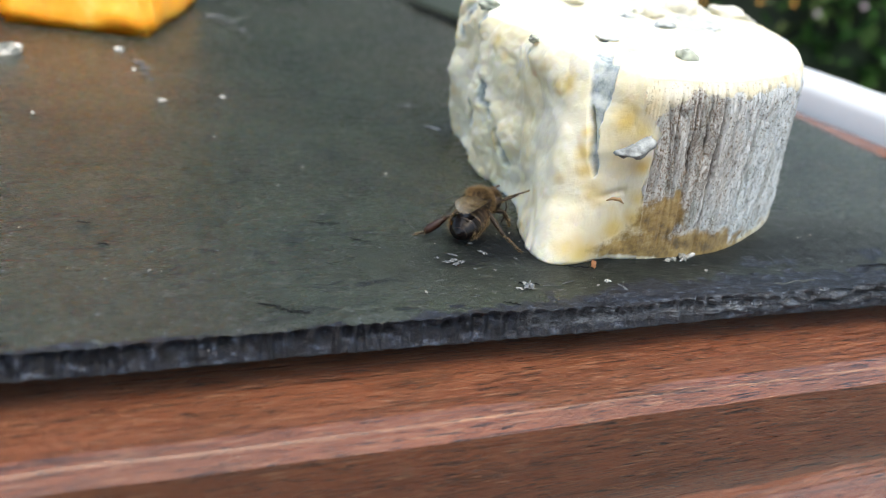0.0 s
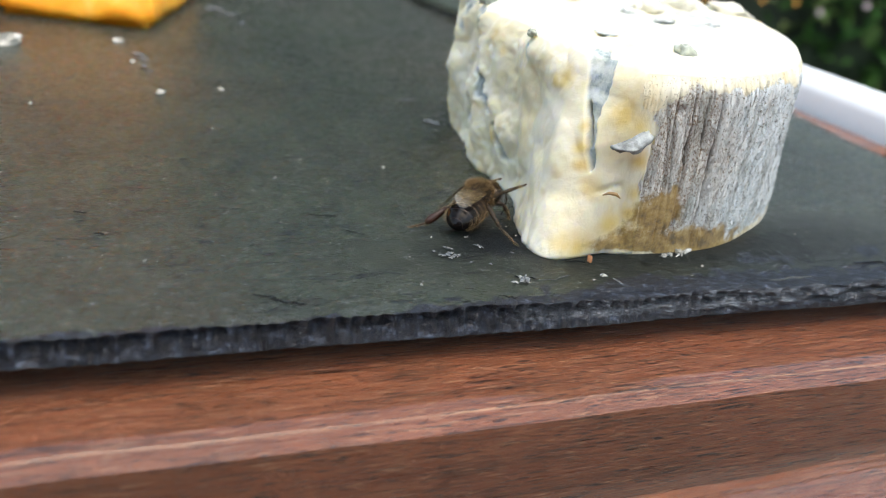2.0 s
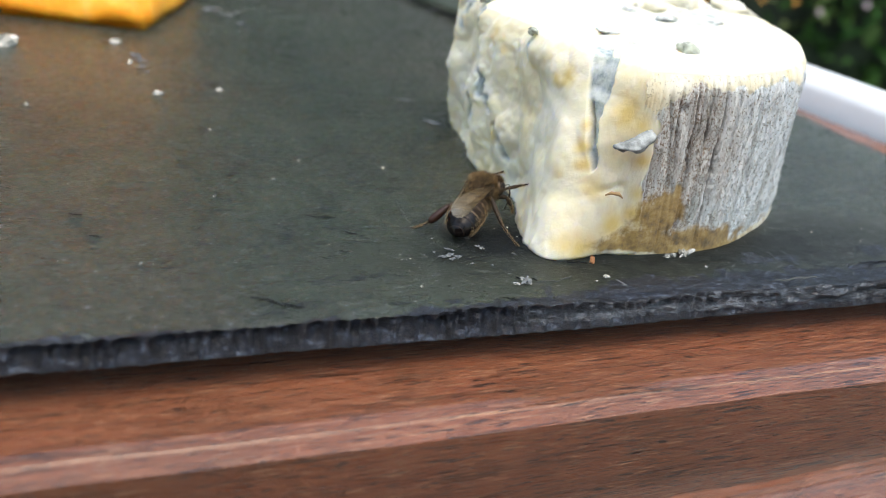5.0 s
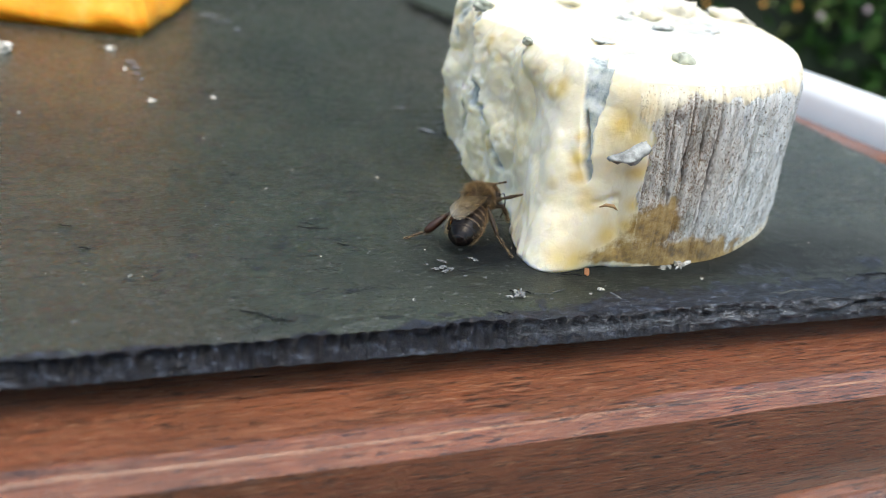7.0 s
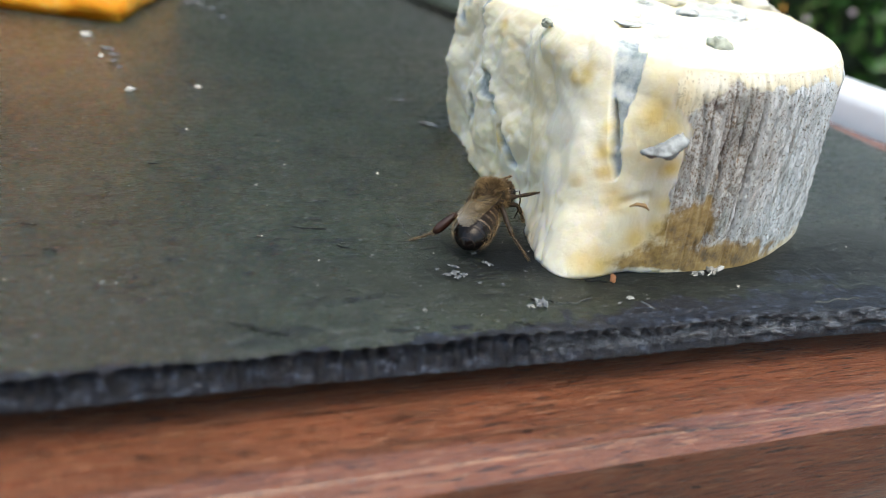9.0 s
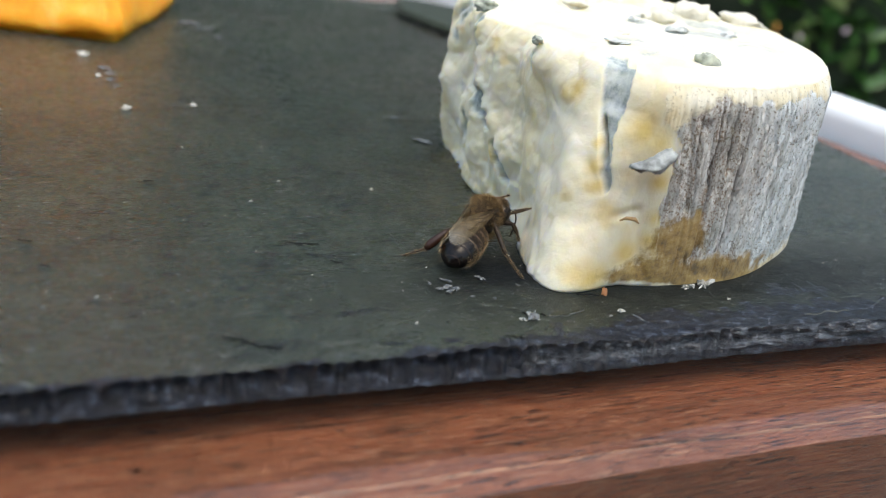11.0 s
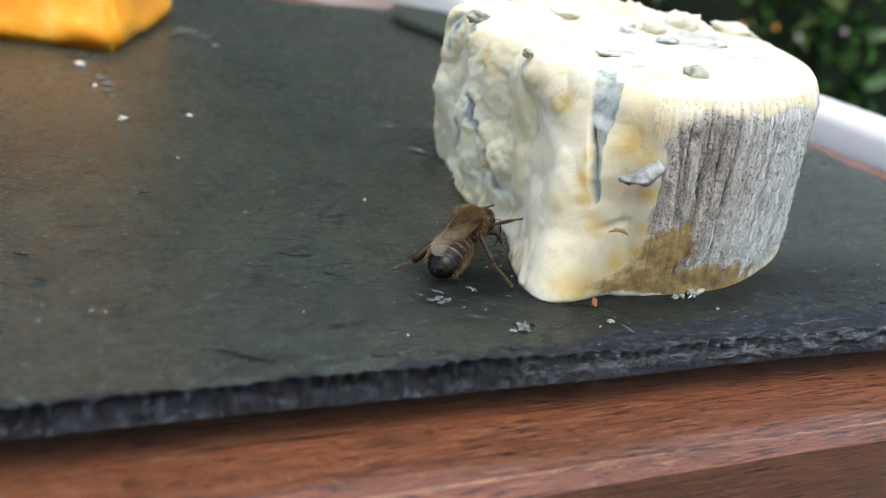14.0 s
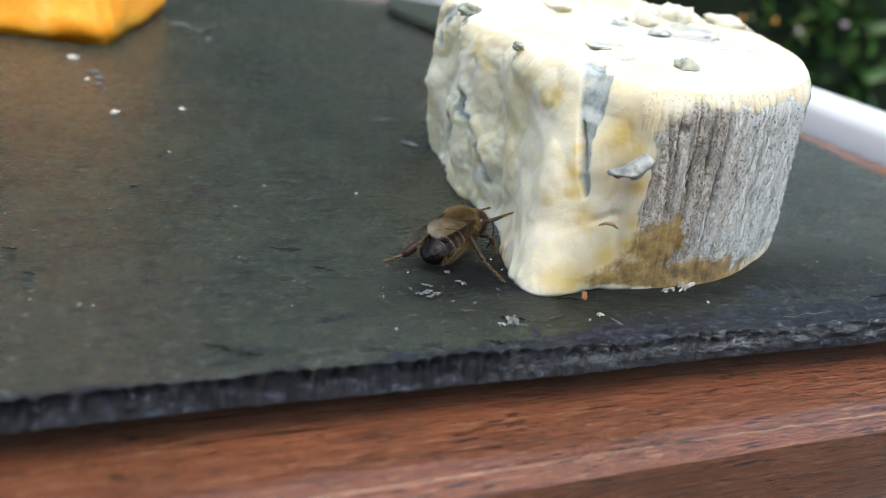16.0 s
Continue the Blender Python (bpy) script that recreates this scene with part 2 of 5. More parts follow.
def rind_material():
    m, t, b = material("mouldy_rind")
    v = coords(t)
    tall = coords(t, (1, 1, 0.08))
    ridge, fleck, patch = grain(t, tall, 1100, 4, 0.65, 0.3), grain(t, coords(t, (1, 1, 0.8)), 2900, 6, 0.75, 0.3), grain(t, coords(t, (1, 1, 0.5)), 120, 5, 0.7, 0.6)
    pos, lean = t.nodes.new("ShaderNodeSeparateXYZ"), t.nodes.new("ShaderNodeMath")
    t.links.new(v, pos.inputs[0])
    lean.operation, lean.inputs[1].default_value, lean.inputs[2].default_value = "MULTIPLY_ADD", -36.0, 1.67
    t.links.new(pos.outputs[0], lean.inputs[0])
    total = t.nodes.new("ShaderNodeMath")
    t.links.new(lean.outputs[0], total.inputs[0])
    t.links.new(patch, total.inputs[1])
    left = ramp(t, total.outputs[0], [(0.46, (0.0,)), (0.64, (1.0,))])
    crust = mixed(t, left, (0.82, 0.89, 0.91), (0.74, 0.74, 0.70))
    under = mixed(t, left, (0.25, 0.32, 0.315), (0.31, 0.235, 0.16))
    cover = t.nodes.new("ShaderNodeMath")
    cover.operation, cover.inputs[1].default_value = "MULTIPLY_ADD", -0.06
    t.links.new(left, cover.inputs[0])
    t.links.new(fleck, cover.inputs[2])
    c = mixed(t, ramp(t, cover.outputs[0], [(0.37, (0.0,)), (0.45, (1.0,))]), under, crust)
    damp = grain(t, v, 210, 4, 0.65)
    c = mixed(t, ramp(t, damp, [(0.56, (0,)), (0.68, (0.55,))]), c, (0.34, 0.40, 0.37))
    c = mixed(t, ramp(t, ridge, [(0.33, (0.5,)), (0.40, (0,))]), c, (0.17, 0.16, 0.14))
    c = mixed(t, ramp(t, ridge, [(0.56, (0,)), (0.66, (0.65,))]), c, (0.82, 0.84, 0.82))
    stripe = grain(t, tall, 330, 3, 0.6, 0.2)
    c = mixed(t, ramp(t, stripe, [(0.36, (0.5,)), (0.45, (0,))]), c, (0.31, 0.335, 0.30))
    c = mixed(t, ramp(t, stripe, [(0.53, (0,)), (0.62, (0.55,))]), c, (0.84, 0.87, 0.85))
    pit = grain(t, v, 2300, 4, 0.7)
    c = mixed(t, ramp(t, pit, [(0.59, (0,)), (0.645, (0.9,))]), c, (0.14, 0.135, 0.11))
    # grooves also darkened in the colour, as shade inside them
    c = mixed(t, ramp(t, attribute(t, "groove_shade"), [(0.30, (0,)), (0.75, (0.85,))]), c, (0.09, 0.08, 0.065))
    edge = t.nodes.new("ShaderNodeMath")
    edge.operation = "ADD"
    t.links.new(attribute(t, "bare"), edge.inputs[0])
    t.links.new(grain(t, v, 700, 5, 0.7), edge.inputs[1])
    smear = ramp(t, grain(t, v, 160, 4, 0.6), [(0.33, (0.67, 0.57, 0.34)), (0.45, (0.75, 0.70, 0.51)), (0.58, (0.79, 0.77, 0.64))])
    c = mixed(t, ramp(t, edge.outputs[0], [(0.86, (0,)), (1.02, (1,))]), c, smear)
    c = mixed(t, ramp(t, pit, [(0.57, (0,)), (0.64, (0.6,))]), c, (0.26, 0.22, 0.13))
    c = stained(t, v, c)
    t.links.new(c, b.inputs["Base Color"])
    t.links.new(ramp(t, attribute(t, "stain"), [(0.3, (0.75,)), (0.6, (0.28,))]), b.inputs["Roughness"])
    b.inputs["Subsurface Weight"].default_value = 0.25
    b.inputs["Subsurface Radius"].default_value = (1.0, 0.95, 0.85)
    b.inputs["Subsurface Scale"].default_value = 0.001
    dry = mixed(t, 1.0, ramp(t, attribute(t, "stain"), [(0.25, (0.8,)), (0.55, (0.12,))]), ramp(t, attribute(t, "bare"), [(0.4, (1.0,)), (0.8, (0.35,))]), "MULTIPLY")
    bump(t, b, ridge, 0.0006, dry)
    bump(t, b, ramp(t, cover.outputs[0], [(0.38, (0.0,)), (0.50, (1.0,))]), 0.00012, dry)
    bump(t, b, grain(t, coords(t, (1, 1, 0.5)), 4200, 3, 0.7), 0.00012, dry)
    return m


def orange_material():
    m, t, b = material("orange_cheese")
    v = coords(t)
    n = grain(t, v, 160, 5, 0.6)
    t.links.new(ramp(t, n, [(0.3, (0.88, 0.30, 0.010)), (0.55, (0.93, 0.40, 0.025)), (0.72, (0.95, 0.53, 0.10))]), b.inputs["Base Color"])
    b.inputs["Roughness"].default_value = 0.45
    b.inputs["Specular IOR Level"].default_value = 0.3
    b.inputs["Subsurface Weight"].default_value = 0.4
    b.inputs["Subsurface Radius"].default_value = (1.0, 0.5, 0.1)
    b.inputs["Subsurface Scale"].default_value = 0.003
    bump(t, b, n, 0.0006, 0.6)
    return m


def wing_material():
    m, t, b = material("bee_wing")
    v = coords(t, (0.3, 1, 1))
    n = grain(t, v, 900, 4)
    c, sep, run = t.nodes.new("ShaderNodeTexCoord"), t.nodes.new("ShaderNodeSeparateXYZ"), t.nodes.new("ShaderNodeMath")
    t.links.new(c.outputs["Object"], sep.inputs[0])
    run.operation, run.inputs[1].default_value = "MULTIPLY", -100.0
    t.links.new(sep.outputs[0], run.inputs[0])
    root = ramp(t, run.outputs[0], [(0.05, (0.07, 0.042, 0.014)), (0.45, (0.13, 0.090, 0.040)), (0.72, (0.20, 0.165, 0.105)), (0.92, (0.32, 0.31, 0.27))])
    t.links.new(mixed(t, ramp(t, n, [(0.35, (0.0,)), (0.7, (0.4,))]), root, (0.30, 0.235, 0.14)), b.inputs["Base Color"])
    b.inputs["Roughness"].default_value = 0.4
    b.inputs["Specular IOR Level"].default_value = 0.3
    b.inputs["Alpha"].default_value = 0.29
    bump(t, b, n, 0.0001, 0.6)
    return m


def abdomen_material():
    m, t, b = material("banded_abdomen")
    c, sep = t.nodes.new("ShaderNodeTexCoord"), t.nodes.new("ShaderNodeSeparateXYZ")
    t.links.new(c.outputs["Object"], sep.inputs[0])
    ring, cut = node(t, "ShaderNodeMath"), node(t, "ShaderNodeMath")
    ring.operation, cut.operation = "MULTIPLY", "FRACT"
    ring.inputs[1].default_value = -1 / 0.00125
    t.links.new(sep.outputs[0], ring.inputs[0])
    t.links.new(ring.outputs[0], cut.inputs[0])
    tail = node(t, "ShaderNodeMath")
    tail.operation, tail.inputs[1].default_value = "MULTIPLY", -1 / 0.0076
    t.links.new(sep.outputs[0], tail.inputs[0])
    n = grain(t, coords(t), 1600, 4)
    body = ramp(t, tail.outputs[0], [(0.2, (0.020, 0.011, 0.006)), (0.55, (0.012, 0.007, 0.005)), (0.68, (0.004, 0.003, 0.003))])
    pale = mixed(t, ramp(t, tail.outputs[0], [(0.66, (1,)), (0.72, (0,))]), (0.02, 0.012, 0.009), (0.15, 0.10, 0.055))
    band = ramp(t, cut.outputs[0], [(0.0, (0.35,)), (0.05, (0.0,)), (0.90, (0.0,)), (0.96, (0.55,))])
    col = mixed(t, band, body, pale)
    col = mixed(t, ramp(t, n, [(0.45, (0.0,)), (0.8, (0.12,))]), col, (0.06, 0.036, 0.02))
    t.links.new(col, b.inputs["Base Color"])
    t.links.new(ramp(t, tail.outputs[0], [(0.4, (0.5,)), (0.75, (0.16,))]), b.inputs["Roughness"])
    b.inputs["Specular IOR Level"].default_value = 0.22
    bump(t, b, n, 0.00004, 0.6)
    return m


def leaf_material():
    m, t, b = material("hedge_leaf")
    g = t.nodes.new("ShaderNodeNewGeometry")
    t.links.new(ramp(t, g.outputs["Random Per Island"], [(0.0, (0.016, 0.045, 0.012)), (0.5, (0.05, 0.13, 0.03)), (0.85, (0.12, 0.22, 0.06)), (1.0, (0.26, 0.30, 0.12))]), b.inputs["Base Color"])
    b.inputs["Roughness"].default_value = 0.26
    return m


def fur_material(name, dark, middle, light):
    m, t, b = material(name)
    g = t.nodes.new("ShaderNodeNewGeometry")
    t.links.new(ramp(t, g.outputs["Random Per Island"], [(0.0, dark), (0.5, middle), (1.0, light)]), b.inputs["Base Color"])
    b.inputs["Roughness"].default_value = 0.6
    b.inputs["Specular IOR Level"].default_value = 0.2
    return m


SLATE, SLATE_EDGE, SLATE_LAYERS, WOOD = slate_material(), slate_edge_material(), slate_layers_material(), wood_material()
PASTE, RIND, ORANGE, WING, LEAF = paste_material(), rind_material(), orange_material(), wing_material(), leaf_material()
WHITE = plain("white_enamel", (0.78, 0.81, 0.83), 0.3, 0.04, 60)
STEEL = plain("dull_steel", (0.09, 0.105, 0.08), 0.42, 0.15, 300, 0.7)
MOULD = plain("grey_mould", (0.50, 0.53, 0.51), 0.8, 0.35, 700, 0, 0.0004)
FLAKE = plain("dark_mould", (0.25, 0.27, 0.265), 0.8, 0.6, 700, 0, 0.0004)
GREEN_MOULD = plain("green_mould", (0.38, 0.41, 0.34), 0.85, 0.35, 700, 0, 0.0004)
CURD = plain("pale_curd", (0.68, 0.65, 0.53), 0.55, 0.12, 500, 0, 0.0005)
# for the unseen wall that keeps low light off the table
BLOCKER = plain("blocker_dark", (0.06, 0.05, 0.042), 0.8, 0.3, 6, 0, 0.003)
ORANGE_PETAL = plain("orange_petal", (0.75, 0.40, 0.08), 0.6, 0.2)
PINK_PETAL = plain("pink_petal", (0.62, 0.52, 0.58), 0.6, 0.2)
RUBBER = plain("black_rubber", (0.02, 0.02, 0.02), 0.8)
CRUMB = plain("cream_crumb", (0.62, 0.60, 0.53), 0.6, 0.1, 900, 0, 0.0003)
SMUDGE = plain("dried_smudge", (0.105, 0.115, 0.12), 0.6, 0.7, 1500, 0, 0.0001)
PALE_CRUMB = plain("translucent_crumb", (0.27, 0.28, 0.26), 0.35, 0.35, 900, 0, 0.0003)
ORANGE_CRUMB = plain("orange_crumb", (0.48, 0.22, 0.10), 0.6, 0.3, 900, 0, 0.0003)
RIND_SCRAP = plain("rind_scrap", (0.36, 0.23, 0.10), 0.6, 0.4, 900)
SPLIT = plain("split_slate", (0.010, 0.012, 0.014), 0.9, 0.4, 900)
SPLIT.node_tree.nodes["Principled BSDF"].inputs["Specular IOR Level"].default_value = 0.1
SCRATCH = plain("scratched_slate", (0.065, 0.075, 0.07), 0.7, 0.5, 1500)
# pale colour stands in for the bright reflection along the film
WHEY_GLINT = plain("whey", (0.42, 0.43, 0.41), 0.08, 0.2, 900)
CHITIN = plain("dark_chitin", (0.022, 0.012, 0.009), 0.22, 0.5, 500, 0, 0.00005)
CHITIN_BROWN = plain("brown_chitin", (0.027, 0.018, 0.011), 0.5, 0.8, 1400, 0, 0.0001)
CHITIN_BROWN.node_tree.nodes["Principled BSDF"].inputs["Specular IOR Level"].default_value = 0.25
CORBICULA = plain("red_brown_chitin", (0.026, 0.010, 0.006), 0.42, 0.5, 900)
CORBICULA.node_tree.nodes["Principled BSDF"].inputs["Specular IOR Level"].default_value = 0.3
FUR = fur_material("tawny_fur", (0.05, 0.028, 0.011), (0.20, 0.125, 0.052), (0.56, 0.42, 0.23))
DARK_FUR = fur_material("dark_fur", (0.03, 0.018, 0.010), (0.11, 0.07, 0.035), (0.34, 0.24, 0.13))
PALE_FUR = fur_material("pale_fur", (0.20, 0.12, 0.05), (0.44, 0.31, 0.15), (0.68, 0.54, 0.32))
ABDOMEN_SKIN = abdomen_material()
EYE = plain("compound_eye", (0.010, 0.008, 0.007), 0.5, 0.3, 3000)
EYE.node_tree.nodes["Principled BSDF"].inputs["Specular IOR Level"].default_value = 0.2
# ground is out of view; its grey is set for the light it reflects
BOUNCE_GROUND = plain("bounce_ground", (0.26, 0.245, 0.215), 0.85, 0.2, 9, 0, 0.004)
BARK = plain("bark", (0.11, 0.08, 0.055), 0.9, 0.4, 60, 0, 0.004)
# near-black: shade among the leaves, put into the core's colour
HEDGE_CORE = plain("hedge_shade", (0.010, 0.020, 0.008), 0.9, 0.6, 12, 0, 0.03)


# ---- mesh helpers ----
def part(name, mesh, mat, parent=None, label="", smooth=True):
    """One mesh object from a bmesh or a mesh, under a thing or a part."""
    if isinstance(mesh, bmesh.types.BMesh):
        bm, mesh = mesh, bpy.data.meshes.new(name)
        bmesh.ops.recalc_face_normals(bm, faces=bm.faces)
        bm.to_mesh(mesh)
        bm.free()
    if not mesh.materials:
        mesh.materials.append(mat)
    mesh.polygons.foreach_set("use_smooth", [smooth] * len(mesh.polygons))
    ob = new(name, mesh)
    ob.parent = parent
    if label:
        tagged(ob, label)
    return ob


def thing(name, m, label, category, group="", kind=""):
    ob = new(name)
    ob.empty_display_size = 0.01
    ob.matrix_basis = m
    return tagged(ob, label, category, group, kind)


def raw(name, verts, faces):
    me = bpy.data.meshes.new(name)
    me.from_pydata(verts, [], faces)
    me.update()
    return me


def box(bm, cx, cy, cz, sx, sy, sz):
    made = bmesh.ops.create_cube(bm, size=1)["verts"]
    for v in made:
        v.co = Vector((cx + v.co.x * sx, cy + v.co.y * sy, cz + v.co.z * sz))
    return made


def tube(bm, points, radii, sides=8):
    """A closed tapering tube along points."""
    rings, points = [], [Vector(p) for p in points]
    for i, p in enumerate(points):
        d = (points[min(i + 1, len(points) - 1)] - points[max(i - 1, 0)]).normalized()
        a = d.cross(Vector((0.13, 0.31, 0.94))).normalized()
        b = d.cross(a)
        r = radii[i] if isinstance(radii, (list, tuple)) else radii
        rings.append([bm.verts.new(p + r * (math.cos(k * math.tau / sides) * a + math.sin(k * math.tau / sides) * b)) for k in range(sides)])
    for q, s in zip(rings, rings[1:]):
        for k in range(sides):
            bm.faces.new((q[k], q[(k + 1) % sides], s[(k + 1) % sides], s[k]))
    bm.faces.new(rings[0][::-1])
    bm.faces.new(rings[-1])


def ball(bm, centre, radii, turn=None, u=20, v=12):
    made = bmesh.ops.create_uvsphere(bm, u_segments=u, v_segments=v, radius=1)["verts"]
    for w in made:
        p = Vector((w.co.x * radii[0], w.co.y * radii[1], w.co.z * radii[2]))
        w.co = Vector(centre) + (turn @ p if turn else p)
    return made


def vec(*p):
    return Vector(p) * MM


def n3(x, y, z, s, seed=0.0):
    return noise.noise((x * s + seed, y * s - seed * 0.7, z * s + seed * 1.3))


def fbm(x, y, z, s, octaves=4, seed=0.0):
    return noise.fractal((x * s + seed, y * s - 0.7 * seed, z * s + 1.3 * seed), 1.0, 2.0, octaves)


# ---- ground and hedge ----
TABLE_Z, GROUND = -0.007, -0.75
ANGLE = 19.9
bm = bmesh.new()
bmesh.ops.create_grid(bm, x_segments=60, y_segments=60, size=400)
tagged(part("ground", bm, BOUNCE_GROUND), "unseen ground around the table, its grey chosen to reflect light upwards", "paving", kind="structure").location = (0, 0, GROUND)


def hedge(m, length, depth, height, seed, leaves):
    r = random.Random(seed)
    root = thing("hedge", m, "tall dark green leafy garden hedge behind the table", "hedge")
    # solid core, coloured dark as the shade between the leaves
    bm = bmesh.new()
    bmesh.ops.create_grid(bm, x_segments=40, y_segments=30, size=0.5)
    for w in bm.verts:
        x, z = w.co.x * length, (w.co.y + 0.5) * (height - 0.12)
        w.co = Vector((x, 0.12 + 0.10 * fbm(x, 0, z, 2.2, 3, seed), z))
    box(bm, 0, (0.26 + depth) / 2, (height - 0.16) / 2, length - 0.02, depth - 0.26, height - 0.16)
    part("shade_core", bm, HEDGE_CORE, root)
    for i in range(9):
        bm = bmesh.new()
        x = (i - 4) * length / 9 + r.uniform(-0.1, 0.1)
        tube(bm, [(x, 0.25, 0), (x + r.uniform(-0.06, 0.06), 0.22, height * 0.4), (x + r.uniform(-0.15, 0.15), 0.2, height * 0.85)], [0.03, 0.02, 0.006])
        part("stem", bm, BARK, root)
    verts, faces = [], []
    back = random.Random(seed + 50)
    for i in range(leaves):
        x, z = r.uniform(-0.5, 0.5) * length, r.uniform(0.0, 1.0) * height
        y = 0.06 + 0.16 * fbm(x, 0, z, 1.7, 3, seed + 3) + abs(r.gauss(0, 0.07)) - 0.03
        if i >= leaves * 0.72:
            y = back.uniform(0.05, depth + 0.05)
            z = height - 0.12 + back.gauss(0, 0.05) if back.random() < 0.5 else z
            y = y if z > height - 0.3 else depth + abs(back.gauss(0, 0.05))
        s = r.uniform(0.022, 0.045)
        q = Euler((r.uniform(-1.3, 0.6), r.uniform(-0.9, 0.9), r.uniform(0, 6.28))).to_matrix()
        k = len(verts)
        for p in ((0, -1, 0), (0.42, -0.35, 0.10), (0.38, 0.4, 0.12), (0, 1.1, -0.12), (-0.38, 0.4, 0.12), (-0.42, -0.35, 0.10), (0, 0.0, -0.02)):
            w = q @ (Vector(p) * s)
            verts.append((x + w.x, y + w.y, z + w.z))
        faces += [(k, k + 1, k + 6), (k + 1, k + 2, k + 6), (k + 2, k + 3, k + 6), (k + 3, k + 4, k + 6), (k + 4, k + 5, k + 6), (k + 5, k, k + 6)]
    tagged(part("foliage", raw("foliage", verts, faces), LEAF, root), kind="stuff")
    return root


hedge(pose(-1.65, 1.95, GROUND, 0, 0, 4), 4.2, 0.7, 1.95, 5, 10400)
hedge(pose(2.1, 1.62, GROUND, 0, 0, -12), 3.6, 0.7, 1.35, 8, 8900)

def flower(x, y, z, mat, label, seed):
    r = random.Random(seed)
    bm = bmesh.new()
    for k in range(6):
        a = k * math.tau / 6 + r.uniform(-0.2, 0.2)
        u, v = Vector((math.cos(a), -0.25, math.sin(a))), Vector((-math.sin(a), 0, math.cos(a)))
        pts = [Vector((0, 0, 0)), u * 0.006 + v * 0.004, u * 0.013 + Vector((0, 0.003, 0)), u * 0.006 - v * 0.004]
        bm.faces.new([bm.verts.new(p) for p in pts])
    ball(bm, (0, -0.002, 0), (0.003, 0.003, 0.003), None, 8, 6)
    ob = part("flower", bm, mat)
    ob.matrix_basis = pose(x, y, z) @ Matrix.Scale(0.6, 4)
    return tagged(ob, label, "flower", "flowers in the hedge")


for i, (x, y, z, pink) in enumerate(((0.710, 1.885, -0.183, 0), (0.777, 1.871, -0.177, 0), (0.829, 1.860, -0.190, 1), (0.596, 1.909, -0.200, 0), (0.914, 1.841, -0.162, 1))):
    flower(x, y, z, PINK_PETAL if pink else ORANGE_PETAL, "small pale pink flower in the hedge" if pink else "small orange flower in the hedge", i)

# ---- plain dark wall added unseen behind the camera, to block low light ----
bm = bmesh.new()
box(bm, -0.55, -1.8, GROUND + 0.85, 2.5, 0.3, 1.7)
tagged(part("light_blocker", bm, BLOCKER, smooth=False), "plain dark unseen wall, added to block low light", "wall", kind="structure")

# ---- round slatted table ----
CX, CY, RIM_R = -0.305, 0.027, 0.4665
table = thing("table", pose(CX, CY, GROUND), "round reddish hardwood slatted garden table with a white metal rim", "table")
H_TOP = TABLE_Z - GROUND
SLAT_W, GAP = 0.070, 0.013
U0 = CX * math.cos(radians(ANGLE)) + CY * math.sin(radians(ANGLE))
V0 = -CX * math.sin(radians(ANGLE)) + CY * math.cos(radians(ANGLE))


def slat(front):
    """A slat whose front arris lies at that distance along the table's cross axis; chamfered, with sharp arrises."""
    a, b = front - V0, front + SLAT_W - V0
    reach = max(abs(a), abs(b))
    if reach > RIM_R - 0.02:
        return
    half_profile = ((0.0, -0.026), (0.0, -0.0010), (0.00006, -0.00093), (0.0014, -0.00058), (0.0022, -0.00040), (0.00245, -0.00030), (0.00265, -0.00020), (0.0029, -0.00018), (0.0038, -0.00005), (0.0042, 0.0))
    profile = [(a + d, z) for d, z in half_profile] + [(b - d, z) for d, z in half_profile[::-1]]
    bm, rings, count = bmesh.new(), [], 90
    for i in range(count + 1):
        ring = []
        for y, z in profile:
            lim = math.sqrt(max(0.0, (RIM_R - 0.002) ** 2 - y * y))
            x = (2 * i / count - 1) * lim
            wob = 0.00025 * fbm(x, y, z, 60, 3, front * 90) if z > -0.02 else 0
            ring.append(bm.verts.new((x, y + wob, H_TOP + z + 0.7 * wob)))
        rings.append(ring)
    for p, q in zip(rings, rings[1:]):
        for k in range(len(profile)):
            bm.faces.new((p[k], p[(k + 1) % len(profile)], q[(k + 1) % len(profile)], q[k]))
    bm.faces.new(rings[0][::-1])
    bm.faces.new(rings[-1])
    # highlight painted along the arrises, fading out to the left
    glint = []
    for i in range(count + 1):
        for y, z in profile:
            u = (2 * i / count - 1) * math.sqrt(max(0.0, (RIM_R - 0.002) ** 2 - y * y)) + U0
            glint.append(max(0.0, min(1.0, (u + 0.02) / 0.05)) if abs(min(y - a, b - y) - 0.00245) < 0.00005 else 0.0)
    ob = part("slat", bm, WOOD, table, smooth=False)
    ob.data.attributes.new("arris_glint", "FLOAT", "POINT").data.foreach_set("value", glint)
    ob.matrix_basis = pose(0, 0, 0, 0, 0, ANGLE)


for k in range(-6, 7):
    slat(0.0684 + k * (SLAT_W + GAP))

bm = bmesh.new()
rings = []
for i in range(160):
    w = i * math.tau / 160
    ring = []
    for k in range(20):
        q = k * math.tau / 20
        r, z = RIM_R + 0.0058 + 0.0062 * math.cos(q), H_TOP + 0.0050 + 0.0050 * math.sin(q)
        if math.sin(q) < 0:
            z = H_TOP + 0.0050 + 0.025 * math.sin(q)
        ring.append(bm.verts.new((r * math.cos(w), r * math.sin(w), z)))
    rings.append(ring)
for i in range(160):
    p, q = rings[i], rings[(i + 1) % 160]
    for k in range(20):
        bm.faces.new((p[k], q[k], q[(k + 1) % 20], p[(k + 1) % 20]))
part("rim", bm, WHITE, table, "rounded white enamelled metal rim")
